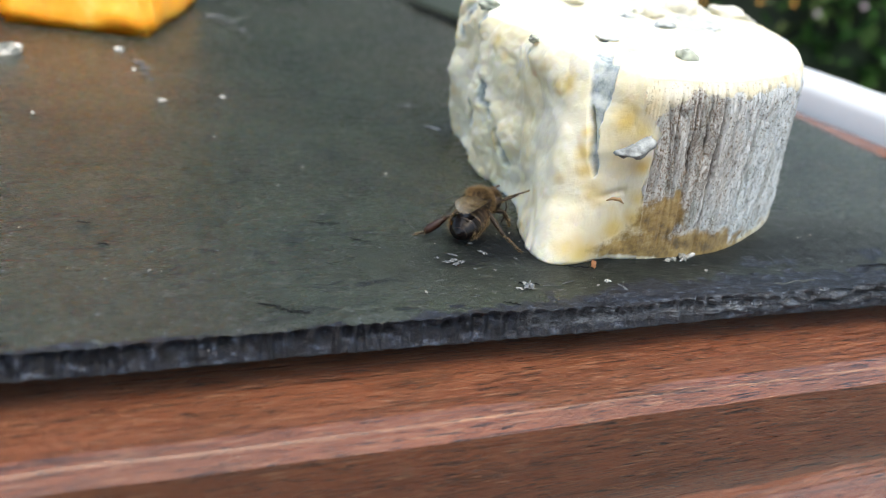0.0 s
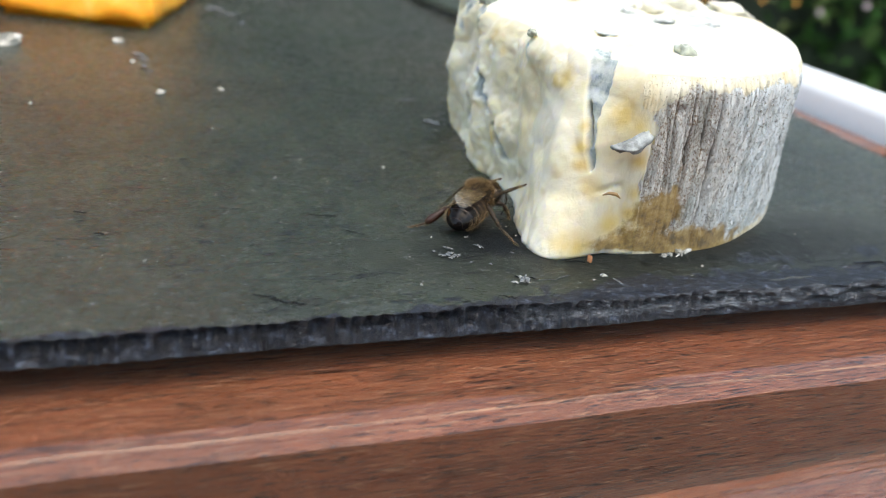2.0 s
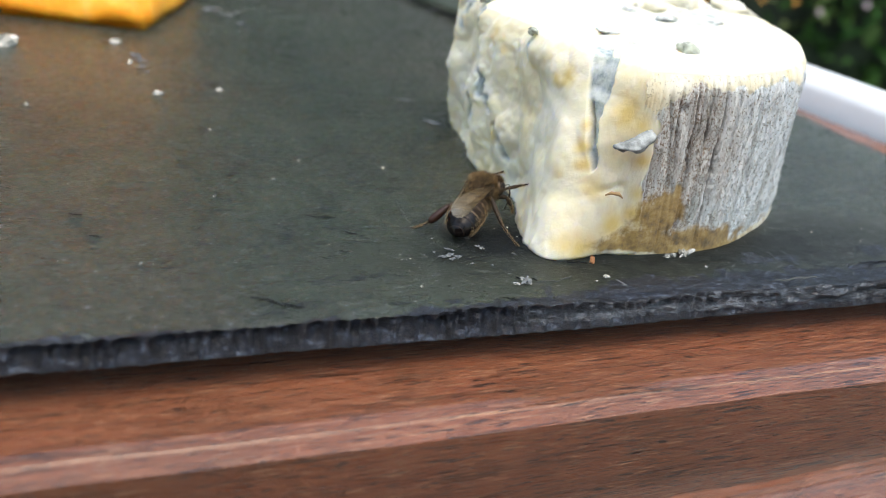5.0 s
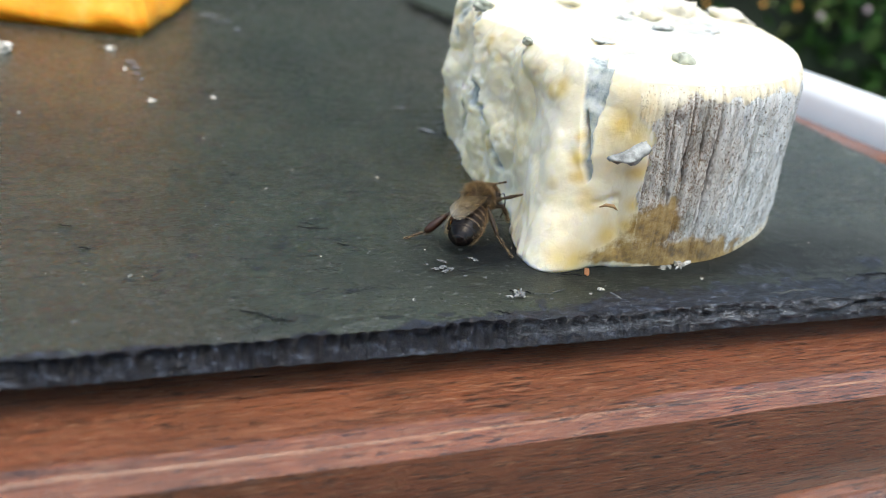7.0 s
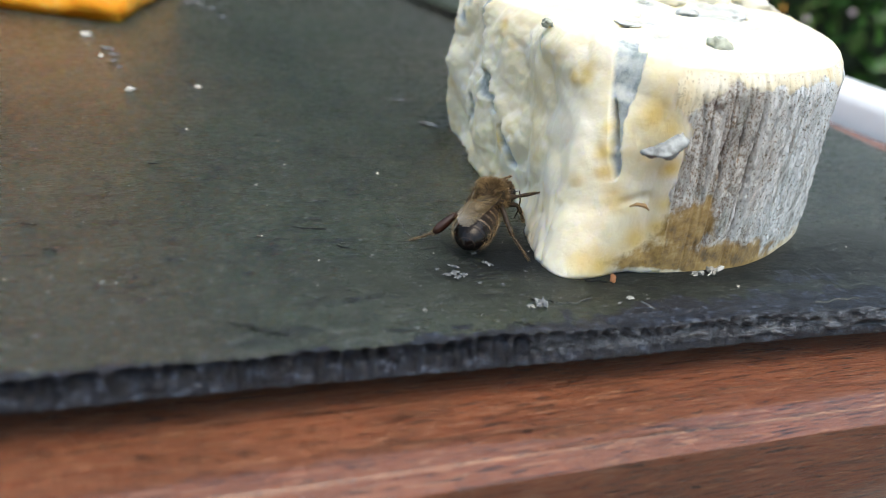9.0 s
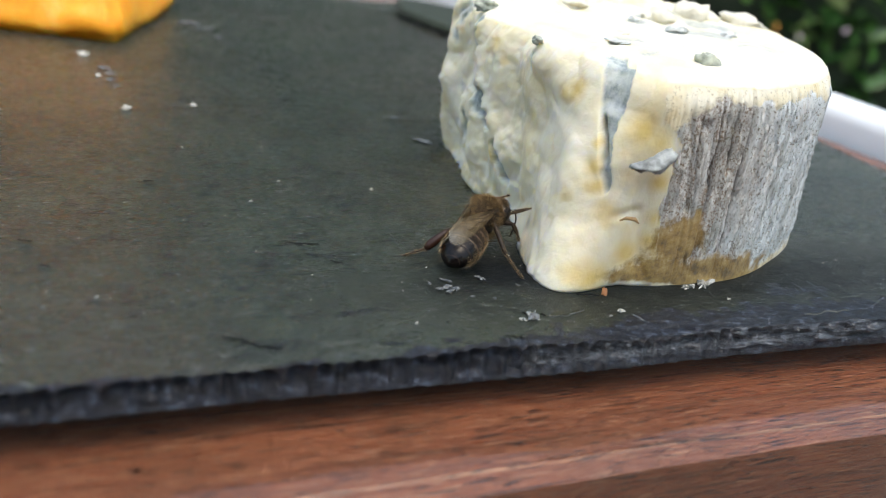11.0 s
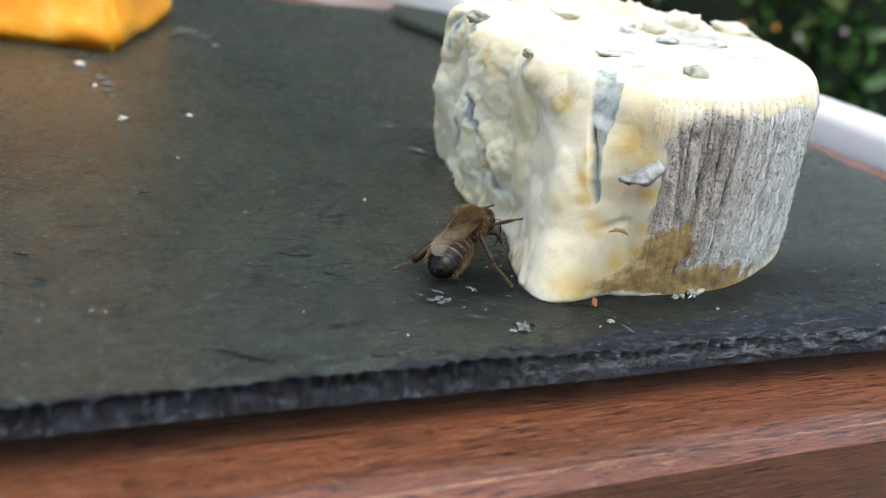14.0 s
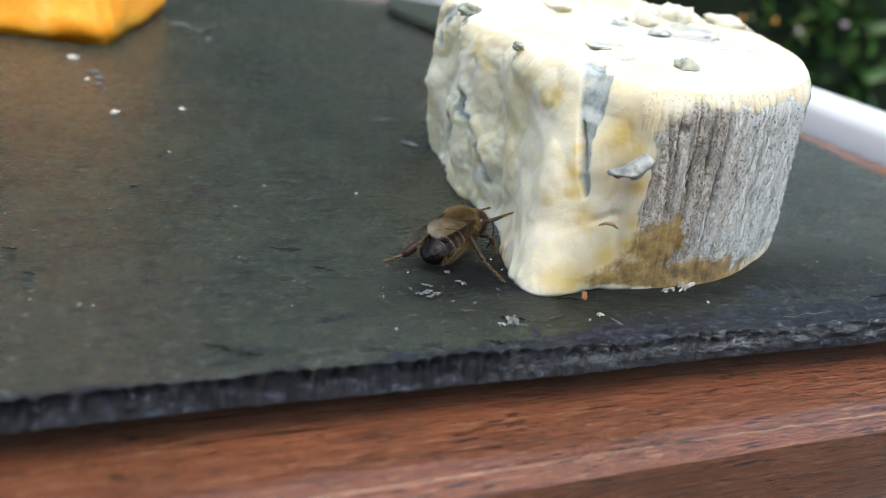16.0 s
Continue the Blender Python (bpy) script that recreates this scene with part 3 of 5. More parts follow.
for w in (45, 135, 225, 315):
    bm = bmesh.new()
    x, y = 0.36 * math.cos(radians(w)), 0.36 * math.sin(radians(w))
    tube(bm, [(x * 1.1, y * 1.1, 0), (x, y, H_TOP * 0.5), (x * 0.95, y * 0.95, H_TOP - 0.027)], 0.014, 12)
    part("leg", bm, WHITE, table, "white metal leg")
for s in (-0.2, 0.2):
    bm = bmesh.new()
    box(bm, s, 0, H_TOP - 0.036, 0.03, 0.80, 0.02)
    part("cross_bar", bm, WHITE, table).matrix_basis = pose(0, 0, 0, 0, 0, ANGLE)

# ---- slate board ----
U_LEFT, U_RIGHT, V_FRONT, V_BACK, THICK = -0.145, 0.1568, 0.0805, 0.298, 0.0034
board = thing("slate_board", pose(0, 0, 0, 0, 0, ANGLE), "dark grey slate serving board with rough chipped edges", "serving board")


def thin(u):
    """How much thinner the board is towards its rubbed-down left end, as a share of its thickness."""
    return 0.16 * max(0.0, min(1.0, (0.035 - u) / 0.045))


def edge_shift(u, z):
    """How far the broken front edge lies behind its straight line, at a height below the top."""
    k = -z / THICK
    split = max(0.0, min(1.0, (u - 0.062) / 0.02))
    flute = abs(math.sin(u * 1500 + 3.4 * n3(u, 0, 0, 170) + 0.35 * k)) * 0.0017 * (0.6 + 0.9 * max(0, n3(u, 3, 0, 45) + 0.4))
    ragged = 0.0003 * fbm(u, 0, z * 1.4, 190, 4, 4) + 0.00016 * fbm(u, 0, z * 0.7, 800, 3, 14)
    layer = 0.0013 * fbm(u * 0.3, 0, z, 1000, 4, 19) + 0.0005 * fbm(u, 0, z, 420, 3, 24)
    step = 0.0005 * (1 if n3(u, z * 5, 0, 110, 9) > 0.15 else 0) + 0.0004 * (1 if n3(u * 0.5, z * 2.5, 0, 420, 29) > 0.1 else 0)
    chipped = (flute * (1 - 0.75 * split) + ragged + split * layer + step) * min(1, 0.2 + 2.6 * k) * (1 - 0.85 * k ** 1.6)
    return -0.0007 * k + chipped + 0.0006 * n3(u, 0, 0, 40, 2)


def top_height(u, v):
    d = v - V_FRONT - 0.0006 * n3(u, 0, 0, 40, 2)
    h = 0.00012 * fbm(u * 0.6, v, 0, 90, 4, 1)
    right = max(0.0, min(1.0, (u - 0.04) / 0.04))
    near = max(0.0, 1 - d / (0.0028 + 0.0075 * right))
    if near > 0:
        flake = fbm(u * 0.55, v * 1.4, 0, 150, 4, 6)
        lost = (0.5 + 0.5 * math.tanh(14 * (flake + 0.6 * near - 0.5)))
        h -= lost * (0.0002 + 0.0006 * near) * (0.35 + 0.65 * right)
        h += right * near * 0.00035 * fbm(u * 0.25, v, 0, 700, 3, 16)
    return h


def slate_mesh():
    us = np.concatenate([np.arange(U_LEFT, -0.06, 0.0012), np.arange(-0.06, 0.105, 0.00045), np.arange(0.105, U_RIGHT, 0.0012), [U_RIGHT]])
    lv = [0, 0.0003, 0.0006, 0.001, 0.0014, 0.0018, 0.0023, 0.0028, 0.0034, 0.004, 0.0046, 0.0053, 0.006, 0.0068, 0.0078, 0.009, 0.0105, 0.0125, 0.015]
    vs = [V_FRONT + a for a in lv] + list(np.arange(V_FRONT + 0.018, V_BACK - 0.001, 0.004)) + [V_BACK]
    verts, faces, mats = [], [], []
    nu = len(us)
    side = [0.0] + [-THICK * k / 12 for k in range(1, 13)]
    rows = []
    for z in side[:0:-1]:
        row = []
        for u in us:
            row.append(len(verts))
            verts.append((u, V_FRONT + edge_shift(u, z), z * (1 - thin(u))))
        rows.append((row, 1))
    for j, v in enumerate(vs):
        row = []
        for u in us:
            row.append(len(verts))
            uu = u - (0.0012 * abs(fbm(0, v, 0, 120, 3)) if u == us[-1] else 0)
            vv = v - (0.0010 * abs(fbm(u, 0, 0, 120, 3)) if j == len(vs) - 1 else 0)
            fade = max(0.0, 1 - j / 9)
            verts.append((uu, vv + fade * edge_shift(u, -0.0001), top_height(u, v)))
        rows.append((row, 0))
    for z in (-THICK * 0.5, -THICK):
        row = []
        for u in us:
            row.append(len(verts))
            verts.append((u, V_BACK - 0.0012 * abs(n3(u, z, 0, 200)), z * (1 - thin(u))))
        rows.append((row, 1))
    for (p, m), (q, n) in zip(rows, rows[1:]):
        for i in range(nu - 1):
            faces.append((p[i], p[i + 1], q[i + 1], q[i]))
            u, v = us[i], verts[p[i]][1]
            d, reach = v - V_FRONT, 0.0006 + 0.0058 * max(0.0, min(1.0, (u - 0.03) / 0.05))
            torn = d < reach * (0.5 + 1.6 * abs(fbm(u * 0.5, v, 0, 210, 4, 23)))
            layered = u > 0.062 + 0.03 * fbm(u, v, 0, 60, 3, 35) and verts[p[i]][2] > -THICK * 0.8
            mats.append((2 if layered and m else 1) if m or n or torn else 0)
    first, last = rows[0][0], rows[-1][0]
    faces.append(tuple(first[::-1]) + tuple(last))
    mats.append(1)
    for end in (0, -1):
        loop = [r[0][end] for r in rows]
        faces.append(tuple(loop) if end == 0 else tuple(loop[::-1]))
        mats.append(1)
    me = raw("slate", verts, faces)
    me.materials.append(SLATE)
    me.materials.append(SLATE_EDGE)
    me.materials.append(SLATE_LAYERS)
    me.polygons.foreach_set("material_index", mats)
    return me


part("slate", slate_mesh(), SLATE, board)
for u, v in ((U_LEFT + 0.02, V_FRONT + 0.025), (U_RIGHT - 0.02, V_FRONT + 0.025), (U_LEFT + 0.02, V_BACK - 0.02), (U_RIGHT - 0.02, V_BACK - 0.02)):
    bm = bmesh.new()
    bmesh.ops.create_cone(bm, cap_ends=True, segments=20, radius1=0.005, radius2=0.0055, depth=-TABLE_Z - THICK + 0.0002)
    ob = part("foot", bm, RUBBER, board)
    ob.location = (u, v, (TABLE_Z - THICK) / 2 + 0.0001)


# hairline splits and small scars in the slate's face: ends along and across the board, half width (mm)
SPLITS = (
    (28.2, 108.1, 32.3, 107.2, 0.07), (32.5, 102.7, 33.9, 101.8, 0.06), (0.7, 104.4, 1.9, 104.0, 0.06), (12.7, 129.6, 13.9, 129.5, 0.05), (-1.8, 111.0, -0.2, 110.5, 0.06),
    (17.7, 86.9, 20.2, 85.7, 0.09), (20.0, 85.2, 23.2, 83.9, 0.10), (46.8, 82.9, 49.0, 82.4, 0.22), (51.0, 87.4, 53.7, 86.7, 0.14), (106.0, 85.6, 112.2, 85.7, 0.20), (60.2, 91.0, 63.0, 90.4, 0.07),
)


def split_line(a, b, c, d, w, seed):
    """A thin ragged sliver along a split, its ends pointed."""
    n, line = 30, []
    side = Vector((b - d, c - a)).normalized()
    for i in range(n + 1):
        k = i / n
        bow = 4.0 * w * fbm(k * 3, seed, 0, 1.3, 4)
        half = 0.55 * w * math.sin(math.pi * (0.03 + 0.94 * k)) * max(0.01, min(1.3, 0.15 + 2.2 * fbm(k * 4, seed * 3.7, 1, 2.6, 4)))
        line.append((Vector((a + (c - a) * k, b + (d - b) * k)) + side * bow, half))
    bm = bmesh.new()
    rows = [[bm.verts.new(((p + side * h * q).x * MM, (p + side * h * q).y * MM, 0.00020 if q == 0 else 0.0)) for q in (-1, 0, 1)] for p, h in line]
    for p, q in zip(rows, rows[1:]):
        for k in range(2):
            bm.faces.new((p[k], p[k + 1], q[k + 1], q[k]))
    return bm


# raised near-black slivers stand in for the shade inside the splits
for i, (a, b, c, d, w) in enumerate(SPLITS):
    part("split", split_line(a, b, c, d, w, i * 2.3), SPLIT, board)
for i, (a, b, c, d, w) in enumerate(((42.7, 112.4, 42.3, 108.5, 0.09), (42.3, 108.5, 42.2, 104.3, 0.10), (88.1, 82.6, 95.7, 82.6, 0.12), (53.8, 86.5, 56.1, 86.0, 0.06), (56.1, 86.0, 59.0, 87.2, 0.06))):
    part("scratch", split_line(a, b, c, d, w, 40 + i * 1.7), SCRATCH, board)


# ---- blue cheese ----
WC, WR, CH = (0.025, 0.152), 0.0432, 0.026


def cheese_outline():
    """Outline stations, counter-clockwise from the nose's right: base point, top point, and whether it is rind."""
    stations = []
    for a in np.linspace(-82, 58, 62):
        c, s = math.cos(radians(a)), math.sin(radians(a))
        f = max(0.0, min(1.0, (a + 65) / 45))
        low, high = WR * (0.985 + 0.015 * f), WR * (1.005 - 0.065 * f)
        stations.append(((WC[0] + low * c, WC[1] + low * s), (WC[0] + high * c, WC[1] + high * s), 1 if a > -79.5 else 0))
    for base, top in (((40, 186), (40, 186)), ((27, 176), (27, 177)), ((15, 166), (14, 167)), ((9.5, 159), (8.3, 160)), ((10.8, 152.8), (9.6, 153)),
                      ((14.7, 140.6), (13.6, 139)), ((17.4, 133), (16.2, 130)), ((18.9, 127), (18.2, 124.5)), ((19.8, 118), (21.5, 119)),
                      ((20.6, 110.5), (24.2, 115.3)), ((22.0, 107.0), (26.2, 113.2)), ((24.6, 106.2), (28.0, 111.5)), ((27.6, 107.4), (29.7, 110.1))):
        stations.append((tuple(v * MM for v in base), tuple(v * MM for v in top), 0))
    return stations


def resample(st, count):
    base = np.array([s[0] for s in st] + [st[0][0]])
    top = np.array([s[1] for s in st] + [st[0][1]])
    rind = np.array([s[2] for s in st] + [st[0][2]], float)
    mid = (base + top) / 2
    step = np.linalg.norm(np.diff(mid, axis=0), axis=1)
    step *= np.where((mid[1:, 1] + mid[:-1, 1]) / 2 < 0.131, 2.4, 1.0)
    run = np.concatenate([[0], np.cumsum(step)])
    at = np.linspace(0, run[-1], count, endpoint=False)
    pick = lambda a: np.interp(at, run, a)
    b = np.stack([pick(base[:, 0]), pick(base[:, 1])], 1)
    t = np.stack([pick(top[:, 0]), pick(top[:, 1])], 1)
    for _ in range(90):
        b = 0.5 * b + 0.25 * (np.roll(b, 1, 0) + np.roll(b, -1, 0))
        t = 0.5 * t + 0.25 * (np.roll(t, 1, 0) + np.roll(t, -1, 0))
    return b, t, pick(rind)


# blue veins: start, end, half width, depth of the groove (mm)
SIDE_VEINS = (
    ((12.0, 147, 27), (11.6, 142, 24.5), 1.4, 0.7), ((11.6, 142, 24.5), (11.4, 143, 21), 1.8, 0.8), ((11.4, 143, 21), (12.4, 144, 17.3), 1.7, 0.9),
    ((12.6, 144, 17.3), (13.8, 139, 14), 1.8, 1.0), ((14.0, 138.5, 14.5), (15.0, 135.4, 12.2), 1.5, 1.1), ((12.6, 146, 9.2), (12.2, 150, 4), 1.3, 0.8),
    ((16.6, 132.5, 9.6), (17.5, 129.6, 5.6), 0.9, 1.3), ((10.6, 153, 25), (10.2, 155, 21), 1.5, 0.3), ((18.0, 125.4, 24.2), (18.2, 125, 22.6), 0.4, 0.3),
)
TOP_VEINS = (
    ((27.4, 126.7, 26.5), (30.1, 129.5, 26.5), 0.6, 0.4), ((29.6, 130.6, 26.5), (33.4, 132.1, 26.5), 0.7, 0.5), ((31.2, 121.5, 26.5), (33.2, 122.6, 26.5), 0.45, 0.3),
    ((42.0, 146.3, 26.5), (46.8, 149.7, 26.5), 2.4, 0.5), ((46.8, 149.0, 26.5), (51.4, 146.6, 26.5), 3.0, 0.4), ((51.4, 146.6, 26.5), (54.2, 142.5, 26.5), 1.6, 0.3),
    ((47.8, 155.3, 26.5), (53, 155, 26.5), 2.2, 0.4), ((48.5, 137.2, 26.5), (54.2, 139.2, 26.5), 0.9, 0.2), ((45.7, 121.6, 26.5), (48.6, 123.2, 26.5), 0.5, 0.2),
    ((12.5, 145.5, 27), (13.2, 147, 26.5), 1.5, -0.9), ((36, 151, 26.5), (38, 152, 26.5), 0.8, 0.3), ((40, 158, 27), (45, 159, 27), 1.6, 0.5),
)
HOLE = (0.0376, 0.1107, 0.0214)
# yellow, riper paste: centre, reach (mm)
RIPE = (((25.5, 108, 1.5), 2.0), ((28.5, 107.6, 2.0), 2.4), ((31.0, 107.6, 3.2), 2.8), ((33.0, 107.9, 4.5), 2.6), ((23.3, 117, 22.5), 1.9), ((22.0, 118.5, 21.5), 1.4), ((30.1, 109.5, 20.0), 2.2), ((32.3, 109.2, 19.0), 2.2), ((33.6, 109.6, 14.0), 1.7), ((25.9, 112.0, 17.5), 1.2),
        ((25.8, 111.3, 14.8), 1.5), ((25.9, 110.2, 12.5), 1.4), ((27.3, 107.2, 1.6), 2.6), ((34.0, 110, 9.5), 1.5), ((34.0, 110, 6.5), 1.8), ((13.8, 135.6, 23.3), 1.8),
        ((15.9, 132.8, 21.3), 0.9), ((8.8, 155.7, 9.1), 1.7), ((27.4, 109.6, 9.5), 2.0), ((16.0, 133.0, 8.0), 1.6), ((31.5, 109.5, 4.5), 2.4), ((24.5, 112.5, 10.5), 1.3))


def bearing(x, y):
    """Degrees round the cheese's middle, 0 towards the front, rising to the right."""
    return math.degrees(math.atan2(x - 0.035, 0.145 - y))


def slab_vein(x, y, z):
    """The broad vein in the front face: mask, and depth of its groove in metres."""
    az, h = bearing(x, y), z / MM
    if not -24 < az < -8 or h < 11.5 or math.hypot(x - 0.035, y - 0.145) < 0.0285:
        return 0.0, 0.0
    low = np.interp(h, (11.5, 14.2, 16.3, 18.4, 20.9, 23.6, 26.2), (-12.6, -14.1, -14.5, -15.5, -16.9, -17.9, -19.3)) + 0.35 * fbm(x, y, z, 500, 3, 12)
    high = np.interp(h, (11.5, 13.6, 15.0, 17.0, 18.2, 19.4, 22.0, 24.4, 26.4), (-12.7, -11.8, -12.2, -12.6, -13.0, -13.4, -12.4, -12.6, -13.2)) + 0.5 * fbm(x, y, z, 700, 4, 13)
    inside = max(0.0, min(1.0, 0.5 + min(az - low, high - az) / 0.35))
    crack = max(0.0, 1 - abs(az - low - 0.35) / 0.55) * max(0.0, min(1.0, (20.6 - h) / 1.0)) * max(0.0, min(1.0, (h - 14.5) / 2.0))
    return inside, (inside * (0.35 + 0.75 * max(0.0, min(1.0, (20.5 - h) / 2))) + 2.0 * crack) * MM


def rind_line(h):
    """Bearing at which the rind begins, by height in mm."""
    return float(np.interp(h, (0, 4, 6.2, 11, 15.2, 18.0, 18.8, 20.0, 22.3, 27), (1.5, 0.8, 0.1, -0.7, -0.5, -0.6, -1.0, -2.2, -4.0, -4.6)))


def vein_at(x, y, z):
    """Mask and groove of the blue mould at a point."""
    best, groove = 0.0, 0.0
    p = Vector((x, y, z)) / MM
    wob = fbm(x, y, z, 420, 4, 11) + 0.5 * n3(x, y, z, 1300, 17)
    for a, b, w, g in SIDE_VEINS + TOP_VEINS:
        a, b = Vector(a), Vector(b)
        ab = b - a
        k = max(0.0, min(1.0, (p - a).dot(ab) / ab.length_squared))
        d = (p - a - k * ab).length + 0.8 * wob * w
        if d < w * 1.6:
            m = max(0.0, min(0.8, (1.5 * w - d) / (1.3 * w))) if z > CH else max(0.0, min(1.0, (1.2 * w - d) / (0.55 * w)))
            if m > best:
                best, groove = m, g * m
    inside, cut = slab_vein(x, y, z)
    return (inside, cut) if inside > best else (best, max(groove * MM, cut))


def cheese():
    root = thing("blue_cheese", pose(0, 0, 0), "creamy blue cheese wedge, cut face crumbling, with a mouldy grey rind", "cheese")
    st = cheese_outline()
    count, levels = 860, 84
    base, top, rind = resample(st, count)
    nxt = np.roll(top, -1, 0) - np.roll(top, 1, 0)
    nrm = np.stack([nxt[:, 1], -nxt[:, 0]], 1)
    nrm /= np.linalg.norm(nrm, axis=1)[:, None]
    verts, mould, ripe, bare, stain, top_darkening, groove_shade, skin = [], [], [], [], [], [], [], []
    for j in range(levels + 1):
        k = j / levels
        z = k * CH
        w = (1 - k) ** 1.7
        for i in range(count):
            x, y = base[i] * w + top[i] * (1 - w)
            nx, ny = nrm[i]
            r = rind[i]
            cut = rough = 1 - r
            az, h = bearing(x, y), z / MM
            if -16 < az < 16:
                r = max(0.0, min(1.0, 0.5 + (az - rind_line(h) - (0.8 + 0.2 * max(0.0, h - 17)) * fbm(x, y, z, 420, 4, 71)) / (0.9 + 0.4 * max(0.0, h - 18))))
                cut = 1 - r
                rough = max(0.0, min(1.0, (rind_line(h) - az) / 4))
            lump = 0.0015 * fbm(x, y, z * 0.7, 85, 2, 2) + 0.0013 * (abs(n3(x, y, z * 0.8, 150, 5)) - 0.2) + 0.00025 * (abs(n3(x, y, z, 420, 18)) - 0.2) + 0.00005 * fbm(x, y, z, 900, 3, 8)
            rear, nose = max(0.0, min(1.0, (y - 0.121) / 0.010), 0.45 * min(1.0, (-az - 18) / 6)), max(0.0, min(1.0, (az + 40) / 12)) * max(0.0, min(1.0, (0.128 - y) / 0.006))
            crumbly = 0.4 * lump + 0.0007 * (abs(n3(x, y, z, 230, 15)) - 0.2) + 0.0003 * (abs(n3(x, y, z, 520, 33)) - 0.2) + 0.00012 * fbm(x, y, z, 1100, 3, 43)
            lump += rear * crumbly - 0.25 * nose * lump
            lump += nose * 0.0009 * math.exp(-((az + 20.5) / 3.6) ** 2) * min(1.0, z / 0.012)
            lump -= nose * 0.0006 * math.exp(-((az + 7) / 4.0) ** 2 - ((h - 14) / 5) ** 2)
            lump -= nose * 0.0010 * math.exp(-((h - 9.9 - 0.12 * (az + 7)) / 0.45) ** 2) * max(0.0, 1 - abs(az + 8.0) / 4.0)
            lump += 0.0005 * max(0.0, 1 - z / 0.0030) * fbm(x, y, z * 0.5, 420, 4, 61)
            push = rough * lump
            a = math.degrees(math.atan2(y - WC[1], x - WC[0]))
            spot = max(0.0, min(1.0, max(1.2 - math.dist((x, y, z), (0.0385, 0.1098, 0.0064)) / 0.0046, 1.0 - max(0.0, z - 0.0020) / 0.0036 - 0.9 * max(0.0, 1 - z / 0.0012) * max(0.0, min(1.0, (-az + 12) / 6)) - 0.019 * abs(a + 74)) + 0.3 * fbm(x, y, z, 260, 3, 41))) * max(0.0, min(1.0, (x - 0.0265) / 0.008))
            corner = (h - 20.5) / 4 - (az + 2) / 8 + 0.4 * fbm(x, y, z, 260, 3, 83)
            dry = r * (1 - 0.85 * min(1.0, 1.6 * spot)) * (1 - 0.7 * max(0.0, min(1.0, 0.5 + corner))) * min(1.0, 0.1 + h / 4)
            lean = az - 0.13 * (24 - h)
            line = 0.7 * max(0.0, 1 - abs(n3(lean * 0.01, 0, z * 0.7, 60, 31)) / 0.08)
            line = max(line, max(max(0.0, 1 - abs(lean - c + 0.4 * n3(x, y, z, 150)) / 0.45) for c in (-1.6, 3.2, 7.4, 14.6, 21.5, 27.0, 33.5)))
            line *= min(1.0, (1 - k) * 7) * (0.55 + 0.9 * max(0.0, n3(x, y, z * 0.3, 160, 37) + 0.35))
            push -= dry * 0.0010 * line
            push += r * 0.0003 * max(0.0, min(1.0, (lean - 14.6) / 0.3))
            push -= r * 0.0010 * max(0.0, min(1.0, (az - 25) / 20)) * (1 - k) ** 1.4
            push -= r * 0.0012 * max(0.0, 1 - math.dist((x, y, z), HOLE) / 0.0009)
            push += dry * (0.00006 + 0.00040 * min(1.0, (1 - k) * 9) * fbm(lean * 0.01, 0, z * 0.5, 330, 3, 3) + 0.00010 * fbm(x, y, z * 0.4, 1100, 3, 6) - 0.0008 * max(0, 0.10 - k) / 0.1)
            m, g = vein_at(x, y, z) if r < 0.9 else (0.0, 0.0)
            m *= cut
            push -= g * cut
            push -= 0.0012 * (max(0, k - 0.87) / 0.13) ** 2
            verts.append((x + nx * push, y + ny * push, z + (0.0 if j == 0 else 0.0003 * cut * fbm(x, y, z, 300, 2, 1))))
            p = Vector((x, y, z)) / MM
            yel = max(max(0.0, min(1.0, 1.1 - (p - Vector(c)).length / w + 0.5 * fbm(x, y, z, 190, 3, 21))) for c, w in RIPE)
            top_darkening.append(0.0)
            mould.append(m)
            ripe.append(0.85 * yel)
            stain.append(spot)
            foot = max(0.0004, 0.0012 - 0.00006 * max(0.0, a + 75)) - z
            brow = z - CH + 0.0015 + 0.0020 * fbm(x, y, z, 260, 4, 81)
            bare.append(max(0.0, min(1.0, 0.5 + max(corner, foot * 260, brow * 330))))
            # mask for the shade painted into the grooves
            groove_shade.append(line * dry)
            skin.append(r)
    faces = []
    for j in range(levels):
        for i in range(count):
            a, b = j * count + i, j * count + (i + 1) % count
            faces.append((a, b, b + count, a + count))
    # the top, as rings that shrink to a middle line
    rings = 46
    mid = Vector((0.033, 0.146))
    prev = levels * count
    brim = np.array(verts[levels * count:])
    calm = brim.copy()
    for _ in range(400):
        calm = 0.5 * calm + 0.25 * (np.roll(calm, 1, 0) + np.roll(calm, -1, 0))
    for q in range(1, rings + 1):
        s = 1 - q / (rings + 1)
        start = len(verts)
        share = min(1.0, q / 5)
        for i in range(count):
            ex, ey, ez = (1 - share) * brim[i] + share * calm[i]
            x, y = mid.x + (ex - mid.x) * s, mid.y + (ey - mid.y) * s
            m, g = vein_at(x, y, CH + 0.0005)
            back = max(0.0, min(1.0, (y - 0.150) / 0.02)) * max(0.0, min(1.0, (0.056 - x) / 0.012))
            h = 0.0007 * fbm(x, y, 0, 110, 3, 7) + 0.00012 * abs(fbm(x, y, 0, 420, 4, 9)) - g + back * 0.0028 * max(0.0, fbm(x, y, 0, 170, 4, 14) + 0.15)
            rise = 1 - max(0.0, 1 - q / 5) ** 2
            verts.append((float(x), float(y), float(ez + rise * (CH + 0.0006 + h - ez))))
            # top only: darker mould colour against the overhead light
            top_darkening.append(0.4 if q > 3 else 0.0)
            mould.append(m)
